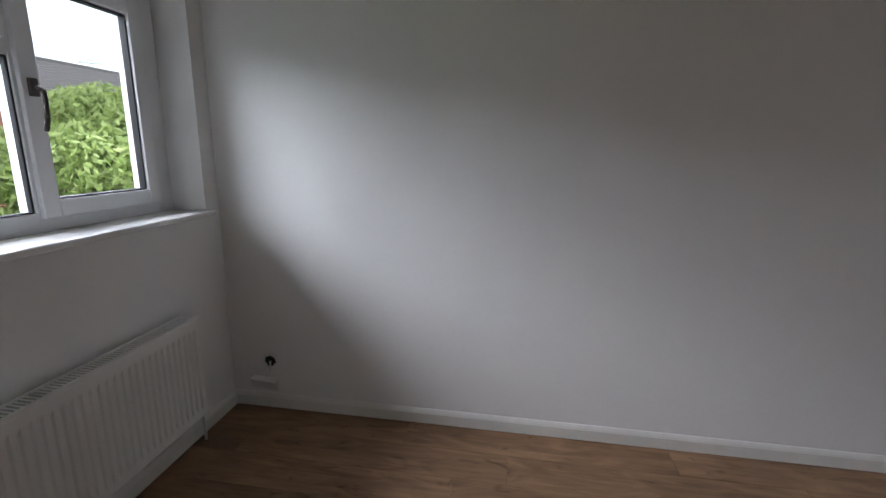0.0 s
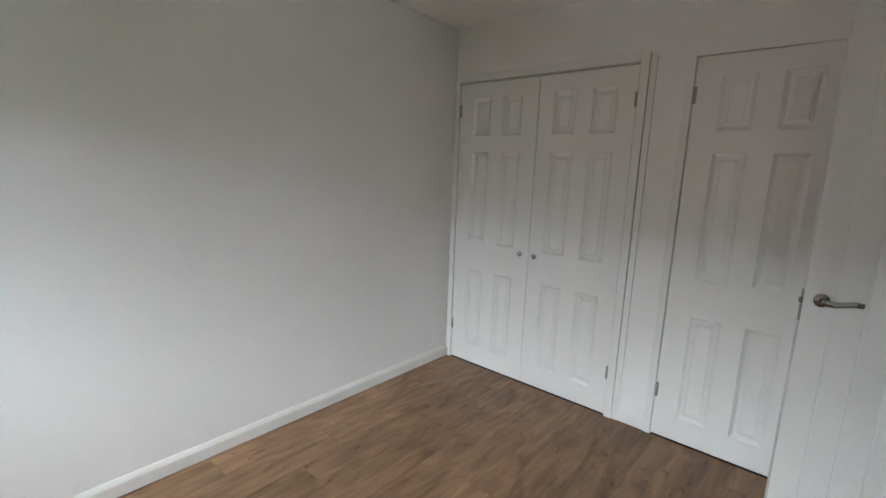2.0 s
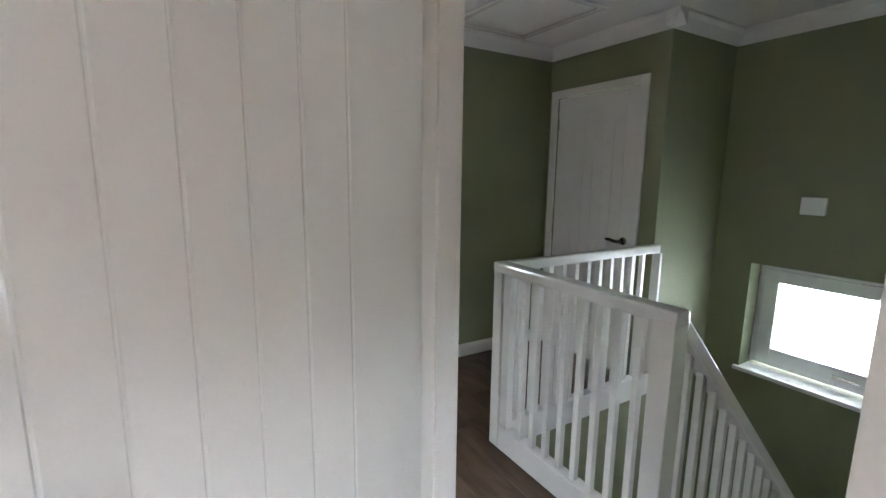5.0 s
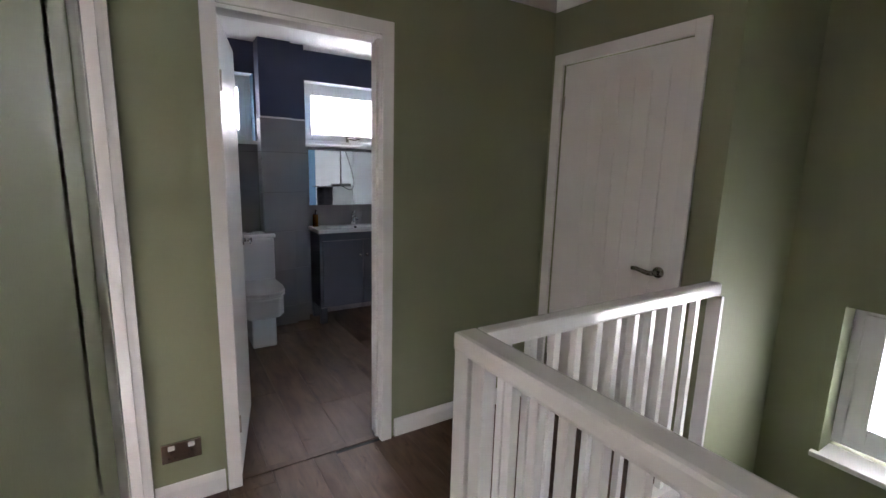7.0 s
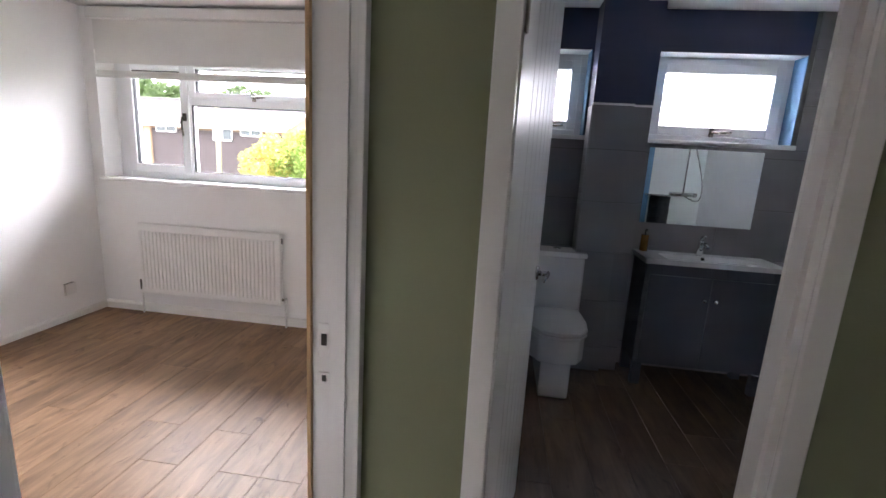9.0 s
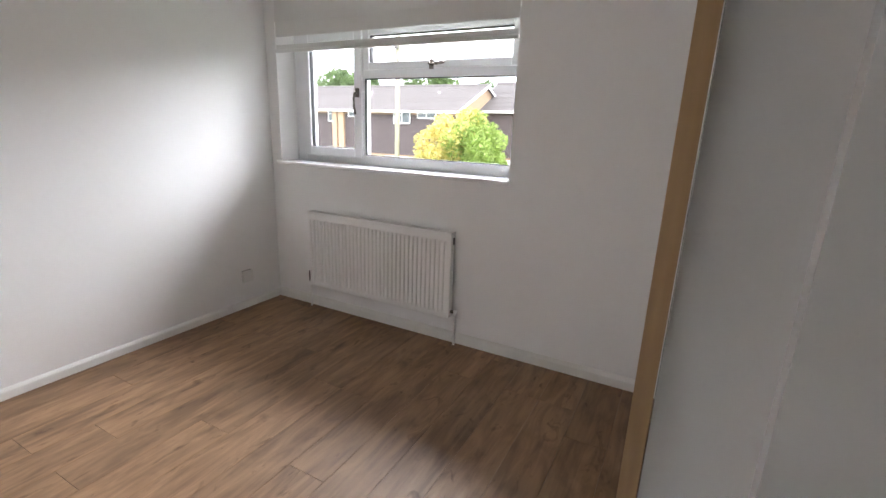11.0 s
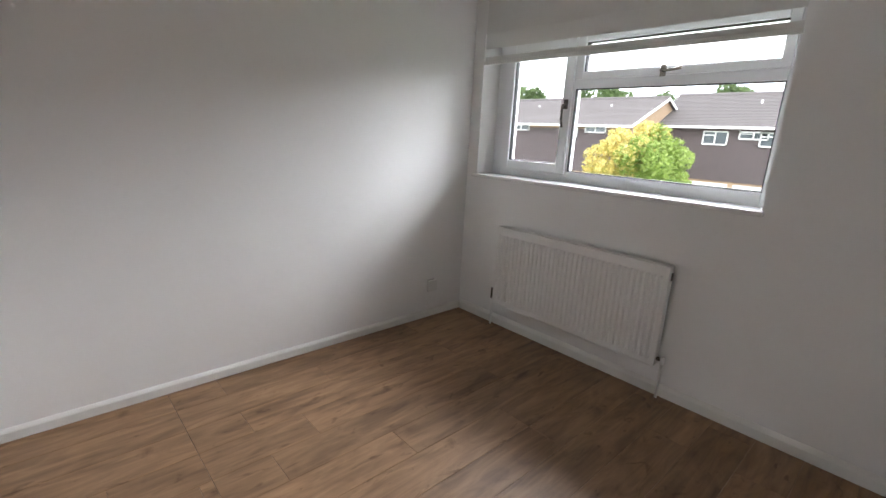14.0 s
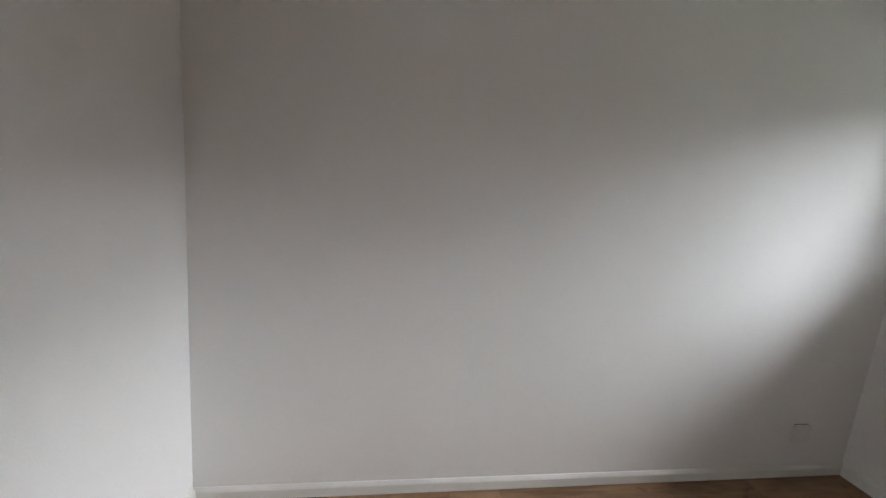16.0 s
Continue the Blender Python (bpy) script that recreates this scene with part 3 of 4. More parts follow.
# ---- windows ----
def bar_frame(x0, x1, ya, yb, za, zb, w):
    return soft(boxes((x0, x1, ya, ya + w, za, zb), (x0, x1, yb - w, yb, za, zb), (x0, x1, ya + w, yb - w, za, za + w), (x0, x1, ya + w, yb - w, zb - w, zb)), 0.005, 2)


def curved_handle(parent, x, y, z, down, s=1):
    h = part("window_handle", soft(boxes((x - 0.014 * s, x, y - 0.014, y + 0.014, z - 0.03, z + 0.03)), 0.003), DARKMETAL if down else STEEL, parent, "curved window handle")
    if down:
        pts = [(x - 0.02 * s, y, z), (x - 0.045 * s, y, z - 0.012), (x - 0.05 * s, y - 0.003, z - 0.05), (x - 0.048 * s, y - 0.004, z - 0.10), (x - 0.038 * s, y - 0.006, z - 0.145)]
    else:
        pts = [(x - 0.02 * s, y, z), (x - 0.04 * s, y, z), (x - 0.045 * s, y - 0.05, z - 0.004), (x - 0.045 * s, y - 0.11, z + 0.004)]
    part("grip", sweep(bmesh.new(), pts, 0.008), DARKMETAL if down else STEEL, h, smooth=True)


def bedroom_window(name, m, label):
    """Casement beside a fixed pane with a top light; built with the room on the -x side and its narrow casement at y near 0."""
    w = thing(name, m, label, "window", kind="structure")
    X0, X1 = 4.19, 4.26
    ya, yb, za, zb = -1.92, -0.10, 1.10, 2.06
    part("window_frame", soft(boxes((X0, X1, ya, ya + 0.055, za, zb), (X0, X1, -0.185, yb, za, zb), (X0, X1, ya + 0.055, -0.185, za, za + 0.072), (X0, X1, ya + 0.055, -0.185, zb - 0.06, zb)), 0.005), UPVC, w)
    part("mullion", soft(boxes((X0 - 0.001, X1, -0.752, -0.70, za + 0.072, zb - 0.06)), 0.004), UPVC, w)
    part("transom", soft(boxes((X0 - 0.001, X1, ya + 0.055, -0.752, 1.695, 1.757)), 0.004), UPVC, w)
    c = part("casement", bar_frame(X0 - 0.018, X1 - 0.01, -0.739, -0.192, za + 0.05, zb - 0.05, 0.064), UPVC, w)
    part("pane", boxes((X0 + 0.02, X0 + 0.026, -0.676, -0.254, za + 0.115, zb - 0.115)), CLEAR, c, "clear glass pane")
    part("seal", bar_frame(X0 - 0.004, X0 + 0.03, -0.676, -0.254, za + 0.115, zb - 0.115, 0.006), SEAL, c)
    # black strip stands for the shade in the joint beside the casement
    part("shadow_gap", boxes((X0 - 0.0015, X0 + 0.01, -0.1915, -0.1875, za + 0.05, zb - 0.05)), SEAL, c)
    curved_handle(c, X0 - 0.018, -0.708, 1.60, True)
    t = part("top_light", bar_frame(X0 - 0.018, X1 - 0.01, ya + 0.045, -0.759, 1.748, zb - 0.05, 0.045), UPVC, w)
    part("pane", boxes((X0 + 0.02, X0 + 0.026, ya + 0.089, -0.803, 1.792, zb - 0.094)), CLEAR, t, "clear glass pane")
    part("seal", bar_frame(X0 - 0.004, X0 + 0.03, ya + 0.088, -0.802, 1.791, zb - 0.093, 0.006), SEAL, t)
    curved_handle(t, X0 - 0.018, -1.30, 1.77, False)
    part("pane", boxes((X0 + 0.02, X0 + 0.026, ya + 0.055, -0.752, za + 0.072, 1.695)), CLEAR, w, "clear glass pane")
    part("seal", bar_frame(X0 + 0.006, X0 + 0.03, ya + 0.053, -0.75, za + 0.070, 1.697, 0.008), SEAL, w)
    part("sill", soft(boxes((EAST - 0.035, X0 + 0.002, ya - 0.012, yb + 0.03, 1.078, 1.104)), 0.008, 3), GLOSS, w, "white gloss window board")
    part("outer_sill", boxes((X1, 4.36, ya - 0.03, yb + 0.03, 1.06, 1.10)), UPVC, w)
    return w


bedroom_window("window_1", Matrix.Translation((-0.043, 0, 0)) @ Matrix.Diagonal((-1, 1, 1, 1)), "white framed bedroom window with clear panes and casement")
bedroom_window("window_2", Matrix.Identity(4), "white framed bedroom window with clear panes and casement")


def frosted_window_x(name, ya, yb, za, zb, x, label):
    w = thing(name, Matrix.Identity(4), label, "window", kind="structure")
    part("window_frame", bar_frame(x, x + 0.07, ya, yb, za, zb, 0.045), UPVC, w)
    c = part("casement", bar_frame(x - 0.016, x + 0.05, ya + 0.045, yb - 0.045, za + 0.045, zb - 0.045, 0.06), UPVC, w)
    part("pane", boxes((x + 0.02, x + 0.026, ya + 0.095, yb - 0.095, za + 0.095, zb - 0.095)), FROST, c, "frosted glass pane")
    part("seal", bar_frame(x, x + 0.03, ya + 0.092, yb - 0.092, za + 0.092, zb - 0.092, 0.005), SEAL, c)
    curved_handle(c, x - 0.016, (ya + yb) / 2, za + 0.07, False)
    part("sill", soft(boxes((3.985, x + 0.002, ya - 0.02, yb + 0.02, za - 0.025, za + 0.004)), 0.006), SATIN, w)
    part("reveal", boxes((4.014, x, ya - 0.006, ya + 0.004, za, zb), (4.014, x, yb - 0.004, yb + 0.006, za, zb)), BLUE, w, "blue painted reveal")
    part("head_reveal", boxes((4.014, x, ya + 0.005, yb - 0.005, zb - 0.004, zb + 0.006)), UPVC, w, "white head lining")
    return w


frosted_window_x("window_3", *BW1, 4.15, "small frosted bathroom window above grey tiles")
frosted_window_x("window_4", *BW2, 4.15, "wide frosted bathroom window above the mirror")

w5 = thing("window_5", Matrix.Identity(4), "frosted stairwell window in a green wall", "window", kind="structure")
def flip(bm):
    """Turns a window built across x into one that looks along y at the stairwell."""
    for v in bm.verts:
        v.co.x, v.co.y = v.co.y, -v.co.x
    return bm
part("window_frame", flip(bar_frame(5.87, 5.94, SW[0], SW[1], SW[2] + 0.02, SW[3], 0.045)), UPVC, w5)
w5c = part("casement", flip(bar_frame(5.854, 5.92, SW[0] + 0.045, SW[1] - 0.045, SW[2] + 0.065, SW[3] - 0.045, 0.085)), UPVC, w5)
part("pane", flip(boxes((5.89, 5.896, SW[0] + 0.095, SW[1] - 0.095, SW[2] + 0.115, SW[3] - 0.095))), FROST, w5c, "frosted glass pane")
part("window_handle", sweep(bmesh.new(), [(-0.08, -5.84, SW[2] + 0.09), (-0.02, -5.83, SW[2] + 0.092), (0.05, -5.835, SW[2] + 0.10)], 0.009), CHROME, w5c, smooth=True)
part("sill", soft(boxes((SW[0] - 0.03, SW[1] + 0.03, -5.872, -5.70, SW[2] - 0.025, SW[2] + 0.003)), 0.006), GLOSS, w5)


# ---- blind ----
bl = thing("roller_blind", pose(3.995, -1.03, 0), "white striped day and night roller blind, mostly raised", "blind")
part("cassette", soft(boxes((-0.055, 0.018, -0.91, 0.91, 2.26, 2.335)), 0.012, 3), PLASTIC, bl)
for z0, z1 in ((1.955, 2.05), (2.10, 2.18), (2.195, 2.26)):
    part("stripe", boxes((-0.006, -0.0045, -0.895, 0.895, z0, z1)), BLIND, bl)
for z0, z1 in ((2.05, 2.10), (2.18, 2.195)):
    part("stripe", boxes((-0.0075, -0.006, -0.895, 0.895, z0, z1)), BLIND, bl)
part("lower_stripe", boxes((-0.0045, -0.003, -0.895, 0.895, 1.875, 1.905)), BLIND, bl)
part("bottom_bar", soft(boxes((-0.012, 0.003, -0.9, 0.9, 1.853, 1.876)), 0.005, 2), PLASTIC, bl)


# ---- radiators ----
def radiator(name, m, length, top, bottom, label, double):
    """Panel radiator, seen from -y; its back at y 0, its length along x from 0."""
    r = thing(name, m, label, "radiator")
    h = top - bottom
    front = -0.10 if double else -0.075
    n = int(length / 0.0333)
    pitch = (length - 0.04) / n
    bm = bmesh.new()
    cols = [(0.0, front + 0.004), (0.012, front)]
    for k in range(n):
        a = 0.02 + k * pitch
        cols += [(a + pitch * 0.12, front), (a + pitch * 0.30, front + 0.008), (a + pitch * 0.62, front + 0.008), (a + pitch * 0.80, front)]
    cols += [(length - 0.012, front), (length, front + 0.004)]
    rows = [(bottom, 0), (bottom + 0.012, 0), (bottom + 0.035, 0), (bottom + 0.055, 1), (top - 0.065, 1), (top - 0.045, 0), (top - 0.012, 0), (top, 0)]
    vs = []
    for x, y in cols:
        line = []
        for i, (z, k) in enumerate(rows):
            yy = (y if k else front) + (0.004 if i in (0, len(rows) - 1) else 0)
            line.append(bm.verts.new((x, yy, z)))
        vs.append(line)
    for p, q in zip(vs, vs[1:]):
        for j in range(len(rows) - 1):
            bm.faces.new((p[j], q[j], q[j + 1], p[j + 1]))
    part("front_panel", bm, RAD, r)
    part("body", boxes((0.004, length - 0.004, front + 0.0125, front + 0.018, bottom + 0.002, top - 0.002), (0.004, length - 0.004, -0.032, -0.026, bottom + 0.002, top - 0.004)), RAD, r)
    for x in (0.0, length - 0.004):
        part("side_panel", soft(boxes((x, x + 0.004, front + 0.004, -0.022, bottom + 0.01, top + 0.002)), 0.001, 1), RAD, r)
    g = part("top_grille", boxes((0.0, length, front - 0.002, front + 0.010, top - 0.004, top + 0.006), (0.0, length, -0.032, -0.022, top - 0.004, top + 0.006)), RAD, r)
    slats = bmesh.new()
    for k in range(int(length / 0.016)):
        x = 0.008 + k * 0.016
        box(slats, x, x + 0.007, front + 0.010, -0.032, top - 0.003, top + 0.003)
    part("grille_slats", slats, RAD, g)
    for x in (0.12, length - 0.12):
        part("bracket", boxes((x - 0.02, x + 0.02, -0.026, 0.0, bottom + 0.06, top - 0.08)), RAD, r)
    for x, s in ((0.0, -1), (length, 1)):
        v = part("valve", sweep(bmesh.new(), [(x, front / 2, bottom + 0.045), (x + s * 0.03, front / 2, bottom + 0.045)], 0.011), STEEL, r, "small metal radiator valve", True)
        part("valve_cap", tube(bmesh.new(), (x + s * 0.03, front / 2, bottom + 0.02), (x + s * 0.03, front / 2, bottom + (0.10 if s < 0 else 0.06)), 0.013), PLASTIC if s > 0 else DARKMETAL, v, smooth=True)
        part("pipe", tube(bmesh.new(), (x + s * 0.03, front / 2, -0.005), (x + s * 0.03, front / 2, bottom + 0.02), 0.0075), RAD, r, "white painted pipe", True)
    part("air_vent", soft(boxes((length, length + 0.006, front / 2 - 0.008, front / 2 + 0.008, top - 0.075, top - 0.03)), 0.002, 1), DARKMETAL, r)
    return r


radiator("radiator", Matrix.Translation((EAST, -0.41, 0)) @ pose(0, 0, 0, 0, 0, -90), 1.19, 0.755, 0.185, "white single panel radiator below the window", False)
radiator("radiator", Matrix.Translation((WEST, -1.56, 0)) @ pose(0, 0, 0, 0, 0, 90), 1.20, 0.655, 0.17, "white double panel radiator with a slatted top grille", True)


# ---- sockets ----
so = thing("aerial_socket", pose(3.70, -0.0005, 0.25), "white square wall outlet near the corner", "socket")
part("plate", soft(boxes((-0.043, 0.043, -0.022, 0, -0.043, 0.043)), 0.003), PLASTIC, so)
# dark sheet behind the plate draws the shade at its edges
part("side_shadow_gap", boxes((-0.041, 0.041, -0.0005, 0.0, -0.046, 0.046)), DARKMETAL, so)
so1 = thing("loose_socket", pose(-3.85, -0.045, 0.165, 28, 7, 4), "white double socket plate hanging loose from its hole", "socket")
part("plate", soft(boxes((-0.073, 0.073, -0.014, 0.0, -0.036, 0.036)), 0.004), PLASTIC, so1)
part("back_box", soft(boxes((-0.066, 0.066, 0.0, 0.022, -0.03, 0.03)), 0.003), PLASTIC, so1)
ho = thing("wall_hole", pose(-3.836, -0.001, 0.275), "rough dark cable hole in the plaster", "hole")
bm = bmesh.new()
bmesh.ops.create_circle(bm, cap_ends=True, segments=14, radius=0.032, matrix=pose(0, 0, 0, 90, 0, 0))
for i, v in enumerate(bm.verts):
    v.co *= (1.0, 0.82, 1.08, 0.93)[i % 4]
    v.co.y = -0.002
part("opening", bm, DARK, ho)
part("cable", sweep(bmesh.new(), [(0, -0.003, 0.0), (0.004, -0.014, -0.03), (0.0, -0.02, -0.06), (-0.004, -0.016, -0.085)], 0.005), PLASTIC, ho, "white cable", True)
so2 = thing("double_socket", pose(G0 - 0.0005, -3.044, 0.242, 0, 0, -90), "brushed steel double socket with one switch down", "socket")
part("plate", soft(boxes((-0.072, 0.072, -0.008, 0, -0.042, 0.042)), 0.003), STEEL, so2)
for x in (-0.036, 0.036):
    part("rocker", soft(boxes((x - 0.012, x + 0.012, -0.013, -0.008, 0.012, 0.032)), 0.002, 1), PLASTIC, so2)
    for dx, dz in ((0, -0.004), (-0.011, -0.022), (0.011, -0.022)):
        part("pin_hole", boxes((x + dx - 0.003, x + dx + 0.003, -0.009, -0.0078, dz - 0.004, dz + 0.004)), DARK, so2)
for x, z, lab in ((0.235, 1.24, "white thermostat box on the green wall"), (-0.29, 1.235, "white control box on the green wall")):
    k = thing("wall_control", pose(x, -5.7295, z), lab, "wall control")
    part("case", soft(boxes((-0.065, 0.065, 0, 0.03, -0.055, 0.055)), 0.006), PLASTIC, k)
    if x < 0:
        part("cable", sweep(bmesh.new(), [(0.0, 0.01, 0.055), (-0.01, 0.012, 0.10), (-0.02, 0.01, 0.16)], 0.006), PLASTIC, k, smooth=True)


# ---- balustrade and stairs ----
ba = thing("landing_balustrade", pose(0.765, -3.735, 0), "white painted wooden landing balustrade with square balusters", "balustrade")
def bal(name, dims, r=0.004):
    x0, x1, y0, y1, z0, z1 = dims
    return part(name, soft(boxes((x0 - 0.765, x1 - 0.765, y0 + 3.735, y1 + 3.735, z0, z1)), r), GLOSS, ba)
bal("newel", (0.736, 0.800, -3.768, -3.702, -0.22, 0.93))
bal("newel", (-0.165, -0.085, -3.775, -3.695, -0.45, 0.945))
bal("handrail", (-0.168, 0.803, -3.775, -3.697, 0.925, 0.98), 0.012)
bal("handrail", (0.748, 0.803, -5.0, -3.775, 0.925, 0.98), 0.012)
bal("bottom_rail", (-0.085, 0.732, -3.765, -3.705, -0.03, 0.115))
bal("bottom_rail", (0.735, 0.795, -5.0, -3.768, -0.03, 0.115))
bal("half_newel", (0.735, 0.795, -5.0, -4.98, 0.115, 0.925))
bal("half_newel", (0.68, 0.732, -3.757, -3.713, 0.115, 0.925))
for k in range(8):
    x = -0.02 + k * 0.0875
    bal("baluster", (x - 0.014, x + 0.014, -3.749, -3.721, 0.115, 0.927), 0.003)
for k in range(11):
    y = -3.86 - k * 0.0985
    bal("baluster", (0.757, 0.785, y - 0.014, y + 0.014, 0.115, 0.927), 0.003)
sb = thing("stair_balustrade", pose(-0.125, -3.775, 0), "white painted sloping stair balustrade", "balustrade")
def slope(name, z0, z1, x0, x1, y1=-1.35):
    bm = bmesh.new()
    v = box(bm, x0, x1, y1, 0.0, z0, z1)
    for q in v:
        if q.co.y < -0.1:
            q.co.z += y1
    return part(name, soft(bm, 0.006), GLOSS, sb)
slope("handrail", 0.88, 0.95, -0.038, 0.038)
slope("string_rail", 0.02, 0.10, -0.028, 0.028)
slope("string", -0.36, 0.0, -0.02, 0.02, -1.9)
for k in range(13):
    y = -0.09 - k * 0.098
    part("baluster", soft(boxes((-0.014, 0.014, y - 0.014, y + 0.014, y + 0.08, y + 0.89)), 0.003), GLOSS, sb)
part("lower_newel", soft(boxes((-0.035, 0.035, -1.39, -1.32, -2.6, -0.38)), 0.005), GLOSS, sb)
stairs = thing("staircase", pose(-0.6, -3.745, 0), "carpetless wooden staircase going down", "staircase")
for k in range(9):
    part("tread", boxes((-0.44, 0.44, -0.215 * (k + 1) - 0.02, -0.215 * k, -0.2 * (k + 1) - 0.03, -0.2 * (k + 1))), OAKDARK, stairs)
    part("riser", boxes((-0.44, 0.44, -0.215 * k - 0.012, -0.215 * k, -0.2 * (k + 1), -0.2 * k - (0.012 if k == 0 else 0.03))), SATIN, stairs)
part("carcass", prism([(-0.02, -0.24), (-0.02, -0.45), (-1.94, -2.25), (-1.94, -1.84)], -0.44, 0.44, "x"), SATIN, stairs)
part("foot", boxes((-0.44, 0.44, -1.94, -1.90, -2.6, -1.83)), SATIN, stairs)

hatch = thing("loft_hatch", pose(1.31, -4.27, CL), "white loft hatch with a moulded trim in the ceiling", "hatch")
part("panel", soft(boxes((-0.33, 0.33, -0.27, 0.27, -0.006, 0.0)), 0.002, 1), CEIL, hatch)
part("trim", soft(boxes((-0.37, 0.37, -0.31, -0.27, -0.018, 0.0), (-0.37, 0.37, 0.27, 0.31, -0.018, 0.0), (-0.37, -0.33, -0.27, 0.27, -0.018, 0.0), (0.33, 0.37, -0.27, 0.27, -0.018, 0.0)), 0.005), GLOSS, hatch)


# ---- bathroom ----
bx = thing("pipe_boxing", pose(4.0, -3.95, 0), "grey tiled pipe boxing with navy paint above", "boxing", kind="structure")
part("upper_box", boxes((-0.18, 0.0, -0.07, 0.18, 1.79, CB), (-0.14, 0.0, -0.19, -0.07, 1.79, CB)), NAVY, bx, "navy painted upper boxing")
part("core", boxes((-0.174, 0.0, -0.064, 0.174, 0, 1.788), (-0.134, 0.0, -0.184, -0.064, 0, 1.788)), GROUT, bx)
part("ledge", boxes((-0.19, -0.17, -0.07, 0.18, 1.785, 1.797), (-0.15, -0.13, -0.19, -0.07, 1.785, 1.797)), SATIN, bx)

va = thing("vanity_unit", pose(3.985, -4.595, 0), "dark blue-grey two-door bathroom vanity unit", "vanity unit")
part("body", soft(boxes((-0.28, 0, -0.40, 0.40, 0.145, 0.825)), 0.004), VANITY, va)
for y0, y1 in ((-0.375, -0.004), (0.004, 0.375)):
    dd = part("door", grid_leaf(y1 - y0, 0.58, [0.06, y1 - y0 - 0.06], [0.06, 0.52], lambda i, j: i == 1 and j == 1, [(0.004, -0.005)], 0.016), VANITY, va)
    dd.matrix_basis = Matrix.Translation((-0.298, y1, 0.175)) @ pose(0, 0, 0, 0, 0, -90)
    yk = (y1 - y0) - 0.03 if y0 > 0 else 0.03
    part("knob", tube(bmesh.new(), (yk, -0.022, 0.44), (yk, 0, 0.44), 0.011), CHROME, dd, smooth=True)
for x in (-0.27, -0.03):
    for y in (-0.37, 0.37):
        part("leg", soft(boxes((x - 0.022, x + 0.022, y - 0.03, y + 0.03, 0.0, 0.145)), 0.003), VANITY, va)
ba2 = thing("basin", pose(3.985, -4.595, 0.825), "white ceramic vanity basin with raised rim", "basin")
bm = bmesh.new()
vv = [[bm.verts.new((x, y, 0.035)) for y in (-0.415, -0.28, 0.28, 0.415)] for x in (-0.31, -0.26, -0.10, 0.0)]
for i in range(3):
    for j in range(3):
        f = bm.faces.new((vv[i][j], vv[i + 1][j], vv[i + 1][j + 1], vv[i][j + 1]))
        if i == 1 and j == 1:
            bowl = f
bmesh.ops.inset_individual(bm, faces=[bowl], thickness=0.02, depth=-0.01)
bmesh.ops.inset_individual(bm, faces=[bowl], thickness=0.03, depth=-0.05)
bm.normal_update()
rim = [e for e in bm.edges if e.is_boundary]
ext = bmesh.ops.extrude_edge_only(bm, edges=rim)
for v in [g for g in ext["geom"] if isinstance(g, bmesh.types.BMVert)]:
    v.co.z = 0.002
bmesh.ops.recalc_face_normals(bm, faces=bm.faces[:])
part("bowl", bm, CERAMIC, ba2)
part("overflow", tube(bmesh.new(), (-0.098, 0.0, 0.02), (-0.112, 0.0, 0.018), 0.012), DARK, ba2, smooth=True)
tap = thing("basin_tap", pose(3.935, -4.595, 0.86), "chrome basin mixer tap", "tap")
part("tap_body", tube(bmesh.new(), (0, 0, 0), (0, 0, 0.10), 0.02, 0.017, n=16), CHROME, tap, smooth=True)
part("spout", sweep(bmesh.new(), [(0, 0, 0.075), (-0.06, 0, 0.085), (-0.105, 0, 0.07)], 0.011), CHROME, tap, smooth=True)
part("tap_lever", sweep(bmesh.new(), [(0, 0, 0.10), (0.005, 0, 0.12), (-0.05, 0, 0.135)], 0.008), CHROME, tap, smooth=True)
mi = thing("mirror", pose(4.0, -4.545, 1.30), "frameless rectangular bathroom mirror", "mirror")
part("mirror_back", boxes((-0.008, -0.002, -0.36, 0.35, -0.25, 0.25)), STEEL, mi)
part("mirror_glass", boxes((-0.013, -0.008, -0.36, 0.35, -0.25, 0.25)), MIRROR, mi)
for y, mat, lab, h in ((-4.235, AMBER, "amber soap bottle beside the basin", 0.11),):
    b = thing("soap_bottle", pose(3.945, y, 0.86), lab, "bottle")
    part("bottle", tube(bmesh.new(), (0, 0, 0), (0, 0, h), 0.026, 0.024, n=16), mat, b, smooth=True)
    part("pump", sweep(bmesh.new(), [(0, 0, h), (0, 0, h + 0.035), (-0.03, 0, h + 0.037)], 0.005), DARK, b, smooth=True)

to = thing("toilet", pose(3.985, -3.655, 0), "white close-coupled toilet with closed lid", "toilet")
part("cistern", soft(boxes((-0.20, -0.0, -0.18, 0.18, 0.42, 0.80)), 0.02, 3), CERAMIC, to)
part("cistern_lid", soft(boxes((-0.215, 0.0, -0.19, 0.19, 0.80, 0.835)), 0.012, 3), CERAMIC, to)
part("flush_button", tube(bmesh.new(), (-0.1, 0, 0.835), (-0.1, 0, 0.843), 0.025, n=18), CHROME, to, smooth=True)
seat_line = [(-0.20, -0.17), (-0.45, -0.185), (-0.58, -0.17), (-0.66, -0.12), (-0.69, 0.0), (-0.66, 0.12), (-0.58, 0.17), (-0.45, 0.185), (-0.20, 0.17)]
part("pan", soft(prism([(x * 0.98, y * 0.95) for x, y in seat_line], 0.24, 0.40, "z"), 0.02, 3), CERAMIC, to)
part("seat", soft(prism(seat_line, 0.402, 0.42, "z"), 0.006), CERAMIC, to)
part("lid", soft(prism(seat_line, 0.424, 0.448, "z"), 0.008), CERAMIC, to)
